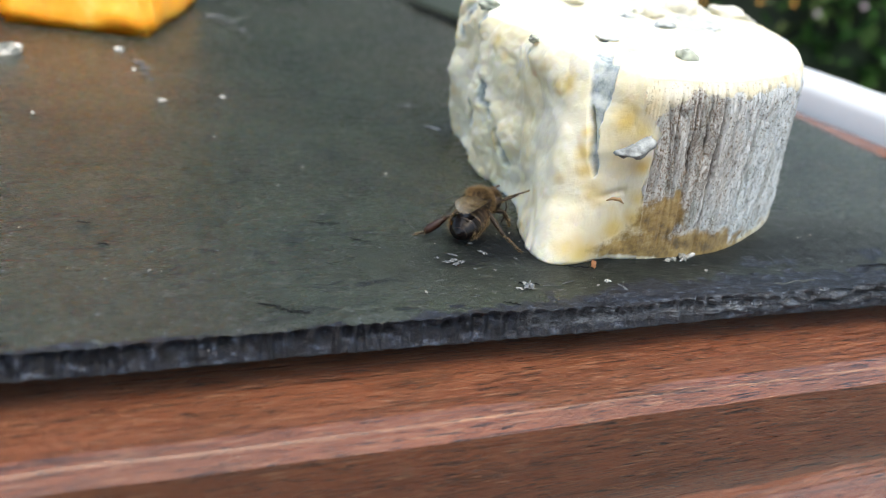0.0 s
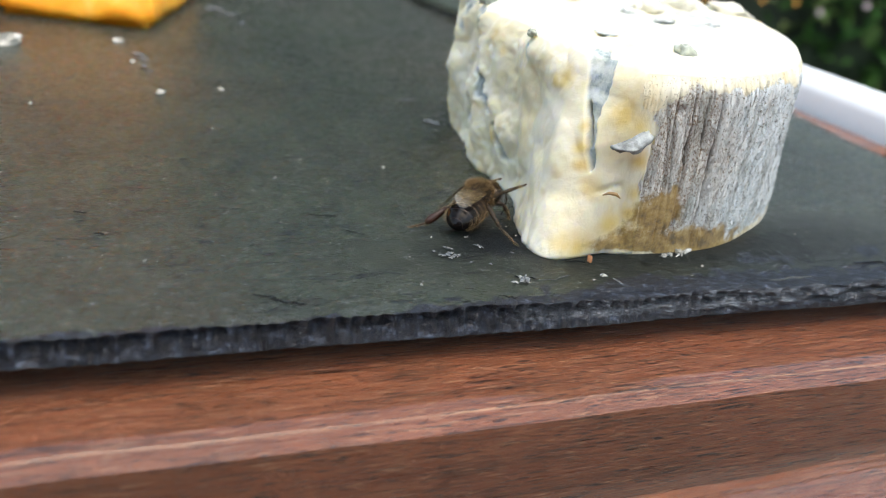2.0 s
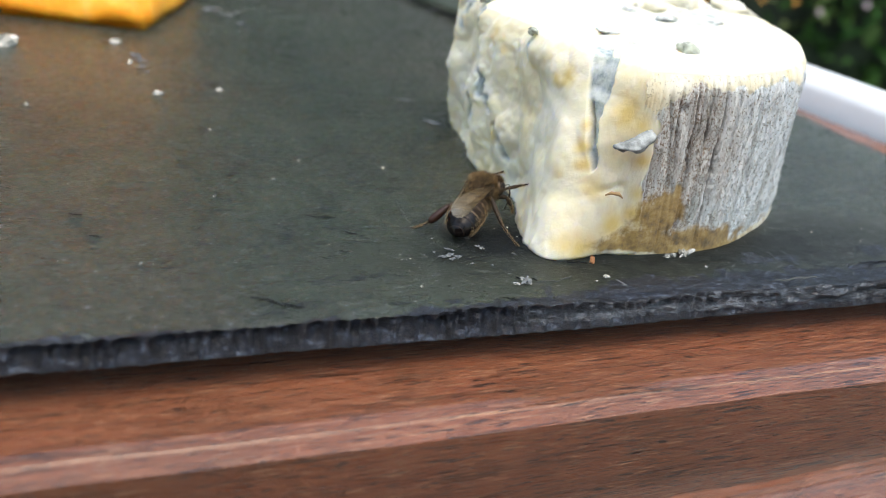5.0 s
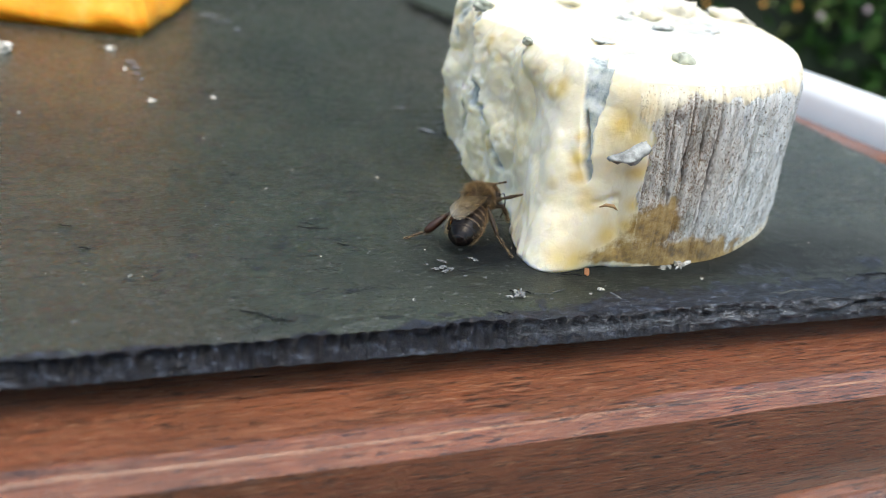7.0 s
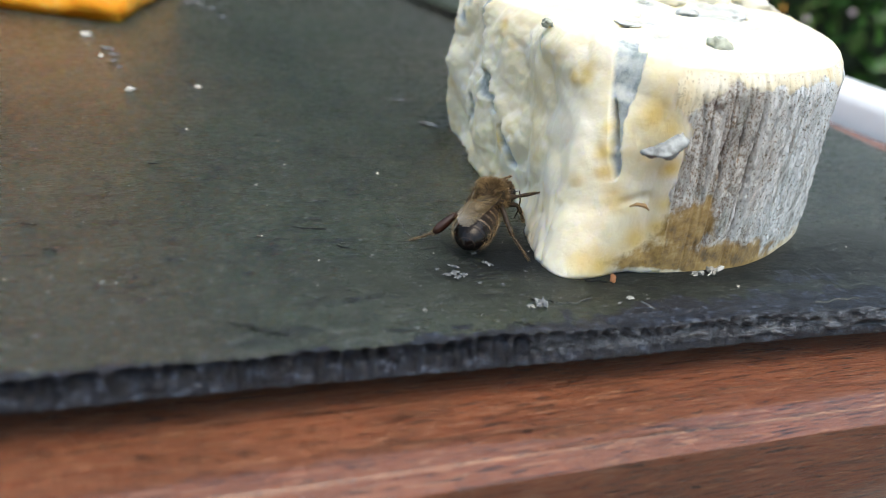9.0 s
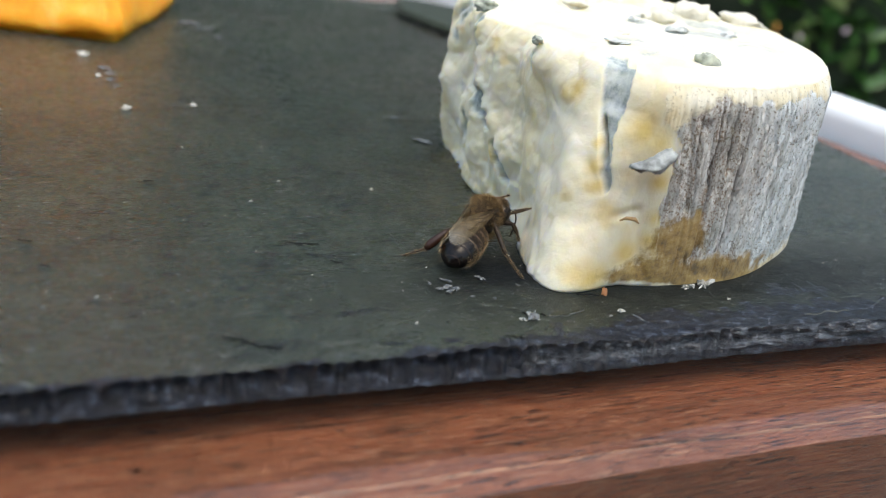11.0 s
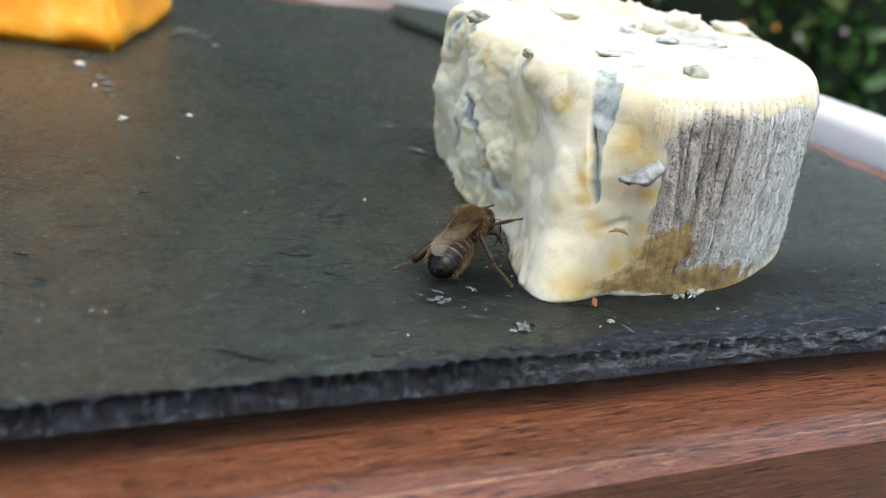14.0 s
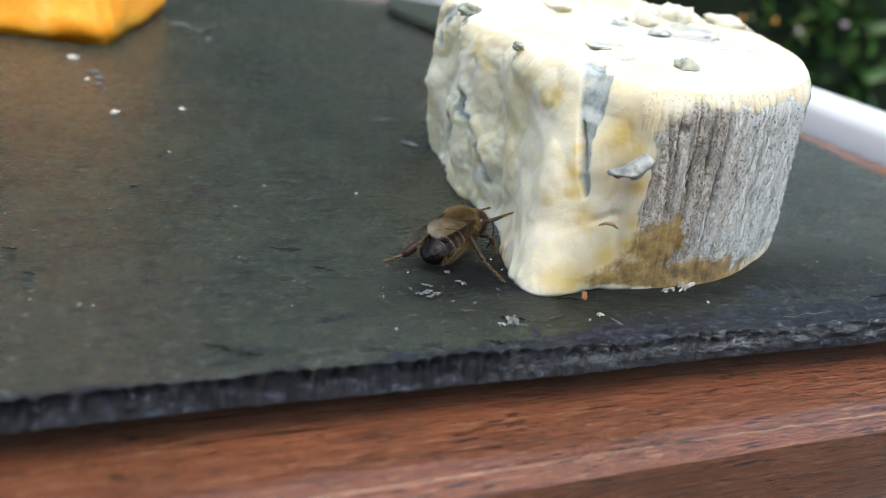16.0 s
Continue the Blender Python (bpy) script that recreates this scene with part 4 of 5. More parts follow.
            ripe.append(max(0.0, min(0.1, 0.3 * fbm(x, y, 0, 140, 3, 51))))
            bare.append(0.0)
            stain.append(0.0)
            groove_shade.append(0.0)
            skin.append(0.0)
        for i in range(count):
            a, b = prev + i, prev + (i + 1) % count
            faces.append((a, b, start + (i + 1) % count, start + i))
        prev = start
    faces.append(tuple(range(prev, prev + count)))
    faces.append(tuple(range(count))[::-1])
    wall = count * levels
    is_rind = [skin[i] > 0.5 and i // count < levels - 1 for i in range(wall)] + [False] * (len(faces) - wall)
    for name, mat, want, label in (("paste", PASTE, False, "pale cream paste with blue-grey mould veins"), ("rind", RIND, True, "grey-white mouldy rind with brown stains")):
        fs = [f for f, r in zip(faces, is_rind) if r == want]
        used = sorted({v for f in fs for v in f})
        ids = {v: n for n, v in enumerate(used)}
        me = raw(name, [verts[v] for v in used], [tuple(ids[v] for v in f) for f in fs])
        for key, values in (("mould", mould), ("ripe", ripe), ("bare", bare), ("stain", stain), ("top_darkening", top_darkening), ("groove_shade", groove_shade)):
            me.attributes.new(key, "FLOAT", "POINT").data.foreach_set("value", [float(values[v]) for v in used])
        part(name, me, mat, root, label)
    # a loose flake of mould that sticks out of the broken face, and a small nick below it
    bm = bmesh.new()
    bmesh.ops.create_uvsphere(bm, u_segments=28, v_segments=14, radius=1)
    for w in bm.verts:
        x, y, z = w.co
        f = 1 + 0.3 * n3(x, y, z, 1.8, 5)
        w.co = vec(2.9 * x * f, 1.6 * y * f, 0.7 * z * f + 0.55 * x * x - 0.6 * y * y + 0.35 * n3(x, y, z, 3, 3))
    part("mould_flake", bm, FLAKE, root, "grey flake of mould sticking out").matrix_basis = pose(0.0313, 0.1068, 0.0174, -14, -18, 28)
    for x, y, z, w, h, mat, name, seed in ((39.5, 121.9, 26.7, 1.4, 1.1, GREEN_MOULD, "mould_lump", 25), (48.9, 162.0, 26.6, 3.6, 2.6, CURD, "curd_lump", 1), (42.9, 148.3, 26.4, 1.7, 0.9, MOULD, "mould_lump", 4), (51.3, 152.4, 26.3, 2.6, 0.6, MOULD, "mould_lump", 7), (59.7, 167.8, 26.6, 3.6, 1.5, CURD, "curd_lump", 19), (41.9, 156.3, 26.6, 2.6, 1.8, CURD, "curd_lump", 23), (36.6, 152.4, 26.6, 0.9, 0.7, MOULD, "mould_lump", 31), (31.4, 134.3, 26.5, 1.6, 0.9, CURD, "curd_lump", 33), (29.6, 129.8, 26.6, 1.5, 0.3, MOULD, "mould_lump", 35),
                                           (28.0, 159.0, 26.9, 2.4, 1.0, CURD, "curd_lump", 17),
                                           (12.9, 146.3, 26.6, 1.5, 0.9, GREEN_MOULD, "mould_lump", 21), (18.3, 124.8, 26.2, 0.7, 0.5, GREEN_MOULD, "mould_lump", 29)):
        bm = bmesh.new()
        bmesh.ops.create_icosphere(bm, subdivisions=3, radius=1)
        for v in bm.verts:
            p = v.co.copy()
            f = 1 + 0.6 * n3(*p, 1.5, seed) + 0.35 * n3(*p, 3.5, seed + 3) + 0.12 * n3(*p, 9, seed + 3)
            v.co = vec(p.x * w * f, p.y * w * f, p.z * h * f * (0.65 if mat is MOULD else 1.0))
        part(name, bm, mat, root).matrix_basis = pose(x * MM, y * MM, z * MM, 0, 0, seed * 37)
    bm = bmesh.new()
    tube(bm, [vec(-1.3, 0, 0.1), vec(-0.5, 0, 0.45), vec(0.5, -0.1, 0.4), vec(1.2, 0, -0.2)], [0.08 * MM, 0.22 * MM, 0.26 * MM, 0.06 * MM], 8)
    part("rind_scrap", bm, RIND_SCRAP, root, "brown scrap of rind").matrix_basis = pose(0.0302, 0.1070, 0.0098, 0, 0, 8)
    return root


cheese()

# ---- orange cheese ----
def orange_block(m, size, seed, label):
    bm = bmesh.new()
    box(bm, 0, 0, size[2] / 2, *size)
    bmesh.ops.bevel(bm, geom=bm.edges[:], offset=0.0012, segments=2, affect="EDGES")
    bmesh.ops.subdivide_edges(bm, edges=[e for e in bm.edges if e.calc_length() > 0.008], cuts=14, use_grid_fill=True)
    for w in bm.verts:
        up = max(0.0, w.co.z - 0.0035)
        w.co.y -= 0.55 * up * max(0.0, w.co.y / size[1] * -2) * -1
        w.co.x -= 0.30 * up * max(0.0, w.co.x / size[0] * 2)
        if w.co.z > 0.0002:
            w.co += Vector((n3(*w.co, 130, seed), n3(*w.co, 130, seed + 5), n3(*w.co, 130, seed + 9))) * 0.0012
            w.co += Vector((n3(*w.co, 500, seed), n3(*w.co, 500, seed + 5), n3(*w.co, 500, seed + 9))) * 0.0004
    ob = part("orange_cheese", bm, ORANGE)
    ob.matrix_basis = m
    return tagged(ob, label, "cheese", "orange cheese pieces")


orange_block(pose(-0.0792, 0.2283, 0, 0, 0, 2), (0.035, 0.050, 0.022), 1, "bright orange hard cheese block on the slate board")
orange_block(pose(-0.114, 0.216, 0, 0, 0, -6), (0.030, 0.040, 0.020), 2, "second orange hard cheese block beside the first")


# ---- knife ----
def knife():
    root = thing("cheese_knife", pose(0.0155, 0.2725, 0, 0, 0, -55.5), "steel cheese knife lying on the slate behind the cheese", "knife")
    bm = bmesh.new()
    outline = []
    for i in range(25):
        k = i / 24
        outline.append((-0.034 + 0.075 * k, -0.0095 + 0.009 * max(0, 1 - k / 0.3) ** 2))
    outline += [(0.041, 0.0165), (-0.012, 0.0165), (-0.026, 0.012), (-0.034, 0.005)]
    low = [bm.verts.new((x, y, 0.0022)) for x, y in outline]
    high = [bm.verts.new((x, y * 0.97, 0.0036)) for x, y in outline]
    n = len(outline)
    bm.faces.new(low[::-1])
    bm.faces.new(high)
    for i in range(n):
        bm.faces.new((low[i], low[(i + 1) % n], high[(i + 1) % n], high[i]))
    part("blade", bm, STEEL, root, smooth=False)
    bm = bmesh.new()
    tube(bm, [(0.039, 0.003, 0.0042), (0.044, 0.003, 0.0048), (0.060, 0.003, 0.0048), (0.064, 0.003, 0.0046)], [0.0035, 0.0048, 0.0048, 0.0025], 14)
    part("handle", bm, RUBBER, root)


knife()


# ---- crumbs ----
def crumb(x, y, sx, sy, sz, mat, label, seed, turn=0.0):
    bm = bmesh.new()
    bmesh.ops.create_icosphere(bm, subdivisions=2, radius=1)
    for w in bm.verts:
        p = w.co.copy()
        f = 1 + 0.9 * n3(p.x, p.y, p.z, 1.6, seed) + 0.7 * n3(p.x, p.y, p.z, 4.0, seed + 4)
        w.co = Vector((p.x * sx * f, p.y * sy * f, max(-0.35, p.z) * sz * f + 0.3 * sz)) * MM
    ob = part("crumb", bm, mat, smooth=False)
    ob.matrix_basis = pose(x * MM, y * MM, 0, 0, 0, turn)
    return tagged(ob, label, "crumb", "crumbs on the slate")


WHITE_CRUMB = "small white cheese crumb on the slate board"
# crumbs: x, y, half sizes (mm)
FAR_CRUMBS = (
    (-63.7, 191.0, 1.30, 0.60, 0.60),
    (-82.6, 178.2, 3.10, 1.60, 1.60),
    (-56.1, 176.8, 0.70, 0.30, 0.30),
    (-35.0, 164.8, 0.50, 0.40, 0.35),
    (-44.7, 158.0, 0.90, 0.60, 0.50),
    (-62.3, 143.4, 0.30, 0.30, 0.30),
    (-31.0, 141.8, 0.25, 0.20, 0.20),
    (-14.5, 132.1, 0.22, 0.20, 0.15),
    (-1.1, 133.2, 0.25, 0.25, 0.20),
)
NEAR_CRUMBS = (
    (-16.9, 123.2, 0.40, 0.20, 0.20),
    (43.2, 112.8, 0.75, 0.60, 0.60),
    (41.4, 111.9, 0.60, 0.35, 0.35),
    (40.5, 111.3, 0.50, 0.30, 0.30),
    (-26.8, 92.9, 0.25, 0.15, 0.15),
    (45.7, 109.5, 0.25, 0.20, 0.15),
    (-30.9, 89.8, 0.20, 0.15, 0.15),
    (30.4, 102.9, 0.45, 0.30, 0.25),
    (28.9, 101.4, 0.20, 0.20, 0.15),
    (19.5, 99.0, 0.90, 0.35, 0.25),
    (18.3, 98.1, 0.40, 0.30, 0.20),
    (6.4, 94.7, 0.20, 0.20, 0.15),
)
SMEARS = (
    (-53.7, 236.0, 3.6, 2.0),
    (-49.0, 231.0, 2.2, 1.2),
    (-43.7, 223.0, 2.0, 1.0),
    (-56.6, 181.8, 1.6, 1.0),
    (-54.2, 178.0, 1.2, 0.8),
    (-52.7, 174.0, 1.0, 0.8),
    (-50.5, 170.5, 0.8, 0.6),
    (6.3, 159.7, 1.6, 0.8),
    (0.6, 172.3, 2.6, 0.5),
    (9.8, 103.8, 0.75, 0.45),
    (10.8, 103.4, 0.60, 0.40),
    (9.6, 105.3, 0.70, 0.30),
    (8.9, 103.0, 0.50, 0.35),
    (10.1, 102.6, 0.50, 0.40),
    (14.1, 106.9, 0.60, 0.35),
    (13.5, 107.3, 0.35, 0.30),
    (12.6, 101.9, 0.30, 0.20),
    (19.5, 99.0, 1.30, 0.80),
    (32.0, 101.3, 0.90, 0.25),
    (18.3, 106.2, 0.30, 0.20),
    (15.2, 102.0, 0.40, 0.20),
    (12.2, 109.5, 0.50, 0.40),
    (7.7, 104.0, 0.50, 0.20),
)


def smear(x, y, sx, sy, seed):
    """A thin ragged smear of dried cheese."""
    r, n = random.Random(seed), 22
    rim = [(sx * g * math.cos(a), sy * g * math.sin(a)) for a, g in ((i * math.tau / n, max(0.2, 0.8 + 1.1 * n3(math.cos(i * math.tau / n), math.sin(i * math.tau / n), 0, 1.9, seed * 3.1))) for i in range(n))]
    bm = bmesh.new()
    top = bm.verts.new((0, 0, 0.00014))
    low = [bm.verts.new((u * MM, v * MM, 0.00003)) for u, v in rim]
    mid = [bm.verts.new((u * 0.7 * MM, v * 0.7 * MM, 0.00010 + r.uniform(0, 0.00006))) for u, v in rim]
    for i in range(n):
        bm.faces.new((low[i], low[(i + 1) % n], mid[(i + 1) % n], mid[i]))
        bm.faces.new((mid[i], mid[(i + 1) % n], top))
    ob = part("crumb", bm, SMUDGE, smooth=False)
    ob.matrix_basis = pose(x * MM, y * MM, 0.0003, 0, 0, seed * 47)
    return tagged(ob, "thin ragged smear of dried white cheese on the slate", "crumb", "crumbs on the slate")


for i, (x, y, sx, sy) in enumerate(SMEARS):
    smear(x, y, sx, sy, i)
for i, (x, y, sx, sy, sz) in enumerate(FAR_CRUMBS + NEAR_CRUMBS):
    crumb(x, y, sx, sy, sz, CRUMB if i < len(FAR_CRUMBS) else PALE_CRUMB, WHITE_CRUMB if sx < 1.6 else "larger cream cheese crumb on the slate board", i * 1.7, i * 47)
crumb(29.2, 107.0, 0.32, 0.32, 0.7, ORANGE_CRUMB, "tiny orange crumb at the foot of the cheese", 3.3)

verts, faces = [], []
r = random.Random(21)
for i in range(260):
    u, v = r.uniform(-0.06, 0.12), V_FRONT + 0.012 + 0.17 * r.random() ** 1.5
    c, s = math.cos(radians(ANGLE)), math.sin(radians(ANGLE))
    x, y, q = u * c - v * s, u * s + v * c, r.uniform(0.00006, 0.00017) * (0.7 + 2.5 * (v - V_FRONT))
    k = len(verts)
    for a in range(5):
        g = q * r.uniform(0.6, 1.3)
        verts.append((x + g * math.cos(a * 1.257), y + g * math.sin(a * 1.257), 0.00005))
    verts.append((x, y, 0.00012 + q * 0.6))
    faces += [(k + a, k + (a + 1) % 5, k + 5) for a in range(5)]
specks = tagged(part("crumb_specks", raw("crumb_specks", verts, faces), CRUMB), "scattered fine white crumb specks on the slate", "crumbs", kind="stuff")



def film(name, m, length, width, seed, mat, label):
    """A thin liquid film with a thick rounded rim."""
    bm = bmesh.new()
    loop = []
    for i in range(60):
        a = i * math.tau / 60
        rr = 1 + 0.45 * n3(math.cos(a), math.sin(a), 0, 1.6, seed) + 0.2 * n3(math.cos(a), math.sin(a), 0, 5, seed + 2)
        loop.append((length * rr * math.cos(a), width * rr * math.sin(a)))
    cen = bm.verts.new((0, 0, 0.00035))
    rim = [bm.verts.new((x, y, -0.0002)) for x, y in loop]
    inn = [bm.verts.new((x * 0.88, y * 0.88, 0.0003)) for x, y in loop]
    for i in range(60):
        bm.faces.new((rim[i], rim[(i + 1) % 60], inn[(i + 1) % 60], inn[i]))
        bm.faces.new((inn[i], inn[(i + 1) % 60], cen))
    ob = part(name, bm, mat)
    ob.matrix_basis = m
    return tagged(ob, label, "puddle")


film("whey_puddle", pose(0.0484, 0.1176, 0.0002, 0, 0, 44), 0.0062, 0.0005, 2, WHEY_GLINT, "thin film of whey at the foot of the cheese, its glint put in as pale colour")


# ---- honeybee ----
def hairs(count, place, length, radius, seed):
    """Short bent hairs. place(r) gives a root and a direction."""
    r = random.Random(seed)
    verts, faces = [], []
    for i in range(count):
        p, d = place(r)
        d = (d + Vector((r.gauss(0, 0.22), r.gauss(0, 0.22), r.gauss(0, 0.22)))).normalized()
        a = d.orthogonal().normalized()
        b = d.cross(a)
        k, l = len(verts), length * r.uniform(0.6, 1.25)
        for q in range(3):
            verts.append(p + radius * (math.cos(q * 2.094) * a + math.sin(q * 2.094) * b))
        mid = p + d * l * 0.6
        for q in range(3):
            verts.append(mid + 0.6 * radius * (math.cos(q * 2.094) * a + math.sin(q * 2.094) * b))
        verts.append(p + d * l + Vector((-0.2, 0, -0.15)) * l)
        for q in range(3):
            faces += [(k + q, k + (q + 1) % 3, k + 3 + (q + 1) % 3, k + 3 + q), (k + 3 + q, k + 3 + (q + 1) % 3, k + 6)]
    return raw("fur", [tuple(v) for v in verts], faces)


ABDOMEN = ((0.0, 0.8), (0.05, 1.6), (0.14, 2.15), (0.30, 2.4), (0.48, 2.5), (0.62, 2.42), (0.76, 2.12), (0.87, 1.6), (0.95, 0.95), (1.0, 0.2))
ABDOMEN_LENGTH = 8.0
THORAX_Z = 5.0
bee = thing("honeybee", pose(0, 0, 0), "brown honeybee with dark banded abdomen feeding at the blue cheese", "bee")


def abdomen_point(k, angle):
    """A point of the abdomen in its own space: root at the waist, reaching back along -x and curving down."""
    r = float(np.interp(k, [a for a, _ in ABDOMEN], [b for _, b in ABDOMEN]))
    ring = 1 + 0.05 * (((k * ABDOMEN_LENGTH / 1.25) % 1.0) - 0.5) * min(1, 4 * (1 - k))
    return vec(-ABDOMEN_LENGTH * k, r * ring * math.cos(angle), r * 0.80 * ring * math.sin(angle) - 0.9 * k * k)


def build_bee():
    parts = {}
    bm = bmesh.new()
    ball(bm, vec(0, 0, THORAX_Z), (2.3 * MM, 1.95 * MM, 1.9 * MM), None, 28, 18)
    ball(bm, vec(0.1, 0, THORAX_Z - 1.6), (1.9 * MM, 1.5 * MM, 1.6 * MM), None, 24, 14)
    parts["thorax"] = part("thorax", bm, CHITIN_BROWN, bee)

    def on_thorax(r):
        d = Vector((r.gauss(0, 1), r.gauss(0, 1), r.gauss(0.25, 1))).normalized()
        if abs(d.y) > 0.5 and -0.2 < d.z < 0.75 and d.x < 0.3 and r.random() < 0.75:
            d = Vector((d.x, d.y, 0.95)).normalized()
        if d.z < -0.35:
            return vec(0.1 + 1.9 * d.x, 1.5 * d.y, THORAX_Z - 1.6 + 1.6 * d.z), d
        return vec(2.3 * d.x, 1.95 * d.y, THORAX_Z + 1.9 * d.z), (d + Vector((-0.45, 0, 0))).normalized()

    tagged(part("thorax_fur", hairs(7500, on_thorax, 0.95 * MM, 0.011 * MM, 1), FUR, parts["thorax"], "dense tawny fur"), kind="stuff")
    # head
    bm = bmesh.new()
    ball(bm, vec(0, 0, 0), (0.95 * MM, 1.75 * MM, 1.55 * MM), None, 24, 16)
    parts["head"] = part("head", bm, CHITIN, bee)
    parts["head"].matrix_basis = pose(2.7 * MM, -0.95 * MM, 4.5 * MM, 0, 22, -27)
    for s in (-1, 1):
        bm = bmesh.new()
        ball(bm, vec(0.05, s * 1.35, 0.25), (0.6 * MM, 0.48 * MM, 1.05 * MM), None, 16, 12)
        part("eye", bm, EYE, parts["head"], "dark compound eye")
        bm = bmesh.new()
        tube(bm, [vec(0.75, s * 0.35, 0.1), vec(1.2, s * 0.9, 1.0), vec(1.4, s * 1.3, 1.3), vec(1.9, s * 1.7, 0.2), vec(1.9, s * 2.0, -1.0), vec(1.7, s * 2.1, -2.2)], [0.09 * MM, 0.08 * MM, 0.09 * MM, 0.11 * MM, 0.11 * MM, 0.07 * MM], 8)
        part("antenna", bm, CHITIN, parts["head"])
    bm = bmesh.new()
    tube(bm, [vec(0.5, 0, -1.3), vec(0.9, 0, -2.0), vec(1.1, 0, -2.9)], [0.3 * MM, 0.18 * MM, 0.05 * MM], 8)
    part("tongue", bm, CORBICULA, parts["head"])

    def on_head(r):
        d = Vector((r.gauss(-0.1, 0.7), r.gauss(0, 0.8), r.gauss(0.3, 1))).normalized()
        return vec(0.95 * d.x, 1.75 * d.y * 0.8, 1.55 * d.z), d

    tagged(part("head_fur", hairs(3600, on_head, 0.75 * MM, 0.010 * MM, 2), DARK_FUR, parts["head"]), kind="stuff")
    # abdomen, one overlapping plate behind another
    bm = bmesh.new()
    rings = []
    for i in range(61):
        k = i / 60
        rings.append([bm.verts.new(abdomen_point(k, a * math.tau / 32)) for a in range(32)])
    for p, q in zip(rings, rings[1:]):
        for a in range(32):
            bm.faces.new((p[a], p[(a + 1) % 32], q[(a + 1) % 32], q[a]))
    bm.faces.new(rings[0])
    bm.faces.new(rings[-1][::-1])
    parts["abdomen"] = part("abdomen", bm, ABDOMEN_SKIN, bee, "glossy dark brown abdomen with pale hair bands")
    for n, k0 in enumerate((0.158, 0.316, 0.475, 0.633)):
        def on_band(r, k0=k0):
            k, a = k0 + r.uniform(-0.02, 0.045), r.uniform(-0.6, math.pi + 0.6)
            p = abdomen_point(k, a)
            out = (p - vec(-ABDOMEN_LENGTH * k, 0, -0.9 * k * k)).normalized()
            return p, (out * 0.35 + Vector((-1, 0, 0))).normalized()
        tagged(part("hair_band", hairs(240, on_band, 0.2 * MM, 0.008 * MM, 10 + n), PALE_FUR, parts["abdomen"]), kind="stuff")

    def on_side(r):
        k, s = 0.84 * r.random() ** 0.8, r.choice((-1, 1))
        a = math.pi / 2 + s * r.uniform(1.15, 2.5)
        p = abdomen_point(k, a)
        out = (p - vec(-ABDOMEN_LENGTH * k, 0, -0.9 * k * k)).normalized()
        return p, (out * 0.8 + Vector((-0.6, 0, -0.1))).normalized()

    tagged(part("side_fur", hairs(1500, on_side, 0.48 * MM, 0.006 * MM, 30), PALE_FUR, parts["abdomen"]), kind="stuff")
    # wings: blade in the xy plane from the root back along -x
    def wing(side, length, width):
        bm = bmesh.new()
        shape = [(0, 0.03), (0.15, 0.08), (0.35, 0.12), (0.6, 0.18), (0.8, 0.19), (0.91, 0.12), (0.98, -0.06), (1.0, -0.26), (0.97, -0.48), (0.89, -0.68), (0.76, -0.80), (0.6, -0.80), (0.4, -0.62), (0.2, -0.33), (0.07, -0.10)]
        rim = [bm.verts.new(vec(-length * a, side * width * b, 0.12 * math.sin(3 * a + 4 * b))) for a, b in shape]
        cen = [bm.verts.new(vec(-length * a, side * width * b, 0.10)) for a, b in ((0.25, -0.1), (0.5, -0.25), (0.75, -0.28))]
        for i in range(len(rim)):
            a, b = rim[i], rim[(i + 1) % len(rim)]
            m = (a.co.x + b.co.x) / 2
            c = min(cen, key=lambda w: abs(w.co.x - m))
            bm.faces.new((a, b, c))
        bmesh.ops.holes_fill(bm, edges=bm.edges, sides=8)
        bmesh.ops.recalc_face_normals(bm, faces=bm.faces)
        bmesh.ops.solidify(bm, geom=bm.faces[:], thickness=0.02 * MM)
        w = part("wing", bm, WING, bee, "translucent amber wing")
        for pts in (((0, 0.02), (0.35, 0.15), (0.6, 0.22), (0.85, 0.16)), ((0, 0.0), (0.3, -0.1), (0.6, -0.1), (0.8, -0.3)), ((0.05, -0.05), (0.3, -0.3), (0.6, -0.55)), ((0.3, -0.1), (0.45, -0.4), (0.5, -0.7)), ((0.45, 0.1), (0.6, -0.1), (0.75, -0.6))):
            bm = bmesh.new()
            tube(bm, [vec(-length * a, side * width * b, 0.12) for a, b in pts], [0.028 * MM] * (len(pts) - 1) + [0.012 * MM], 5)
            part("vein", bm, CHITIN_BROWN, w)
        return w

    for side in (-1, 1):
        parts["fore", side] = wing(side, 9.8, 2.6)
        parts["hind", side] = wing(side, 6.0, 1.9)
    # legs: hip, knee, ankle, toe in the bee's space
    for key, (hip, joints, radii, dark) in LEGS.items():
        pts = [Vector(p) for p in (hip, *joints)]
        off = pts[0]
        leg = None
        names = ("thigh", "shin", "foot")
        for n, (a, b) in enumerate(zip(pts, pts[1:])):
            bm = bmesh.new()
            steps = 6
            line = [((a - off) + (b - a) * i / steps) * MM for i in range(steps + 1)]
            fat = [radii[n] * (0.75 + 0.5 * math.sin(math.pi * min(1, i / steps * 1.1))) * MM for i in range(steps + 1)]
            if n == 1 and dark:
                fat = [radii[n] * w * MM for w in (0.8, 1.0, 1.2, 1.32, 1.36, 1.25, 0.8)]
            if n == 2:
                fat = [radii[n] * (1.15 if i % 2 else 0.75) * MM for i in range(steps + 1)]
            tube(bm, line, fat, 9)
            if leg is None:
                leg = part("leg", bm, CHITIN_BROWN, bee)
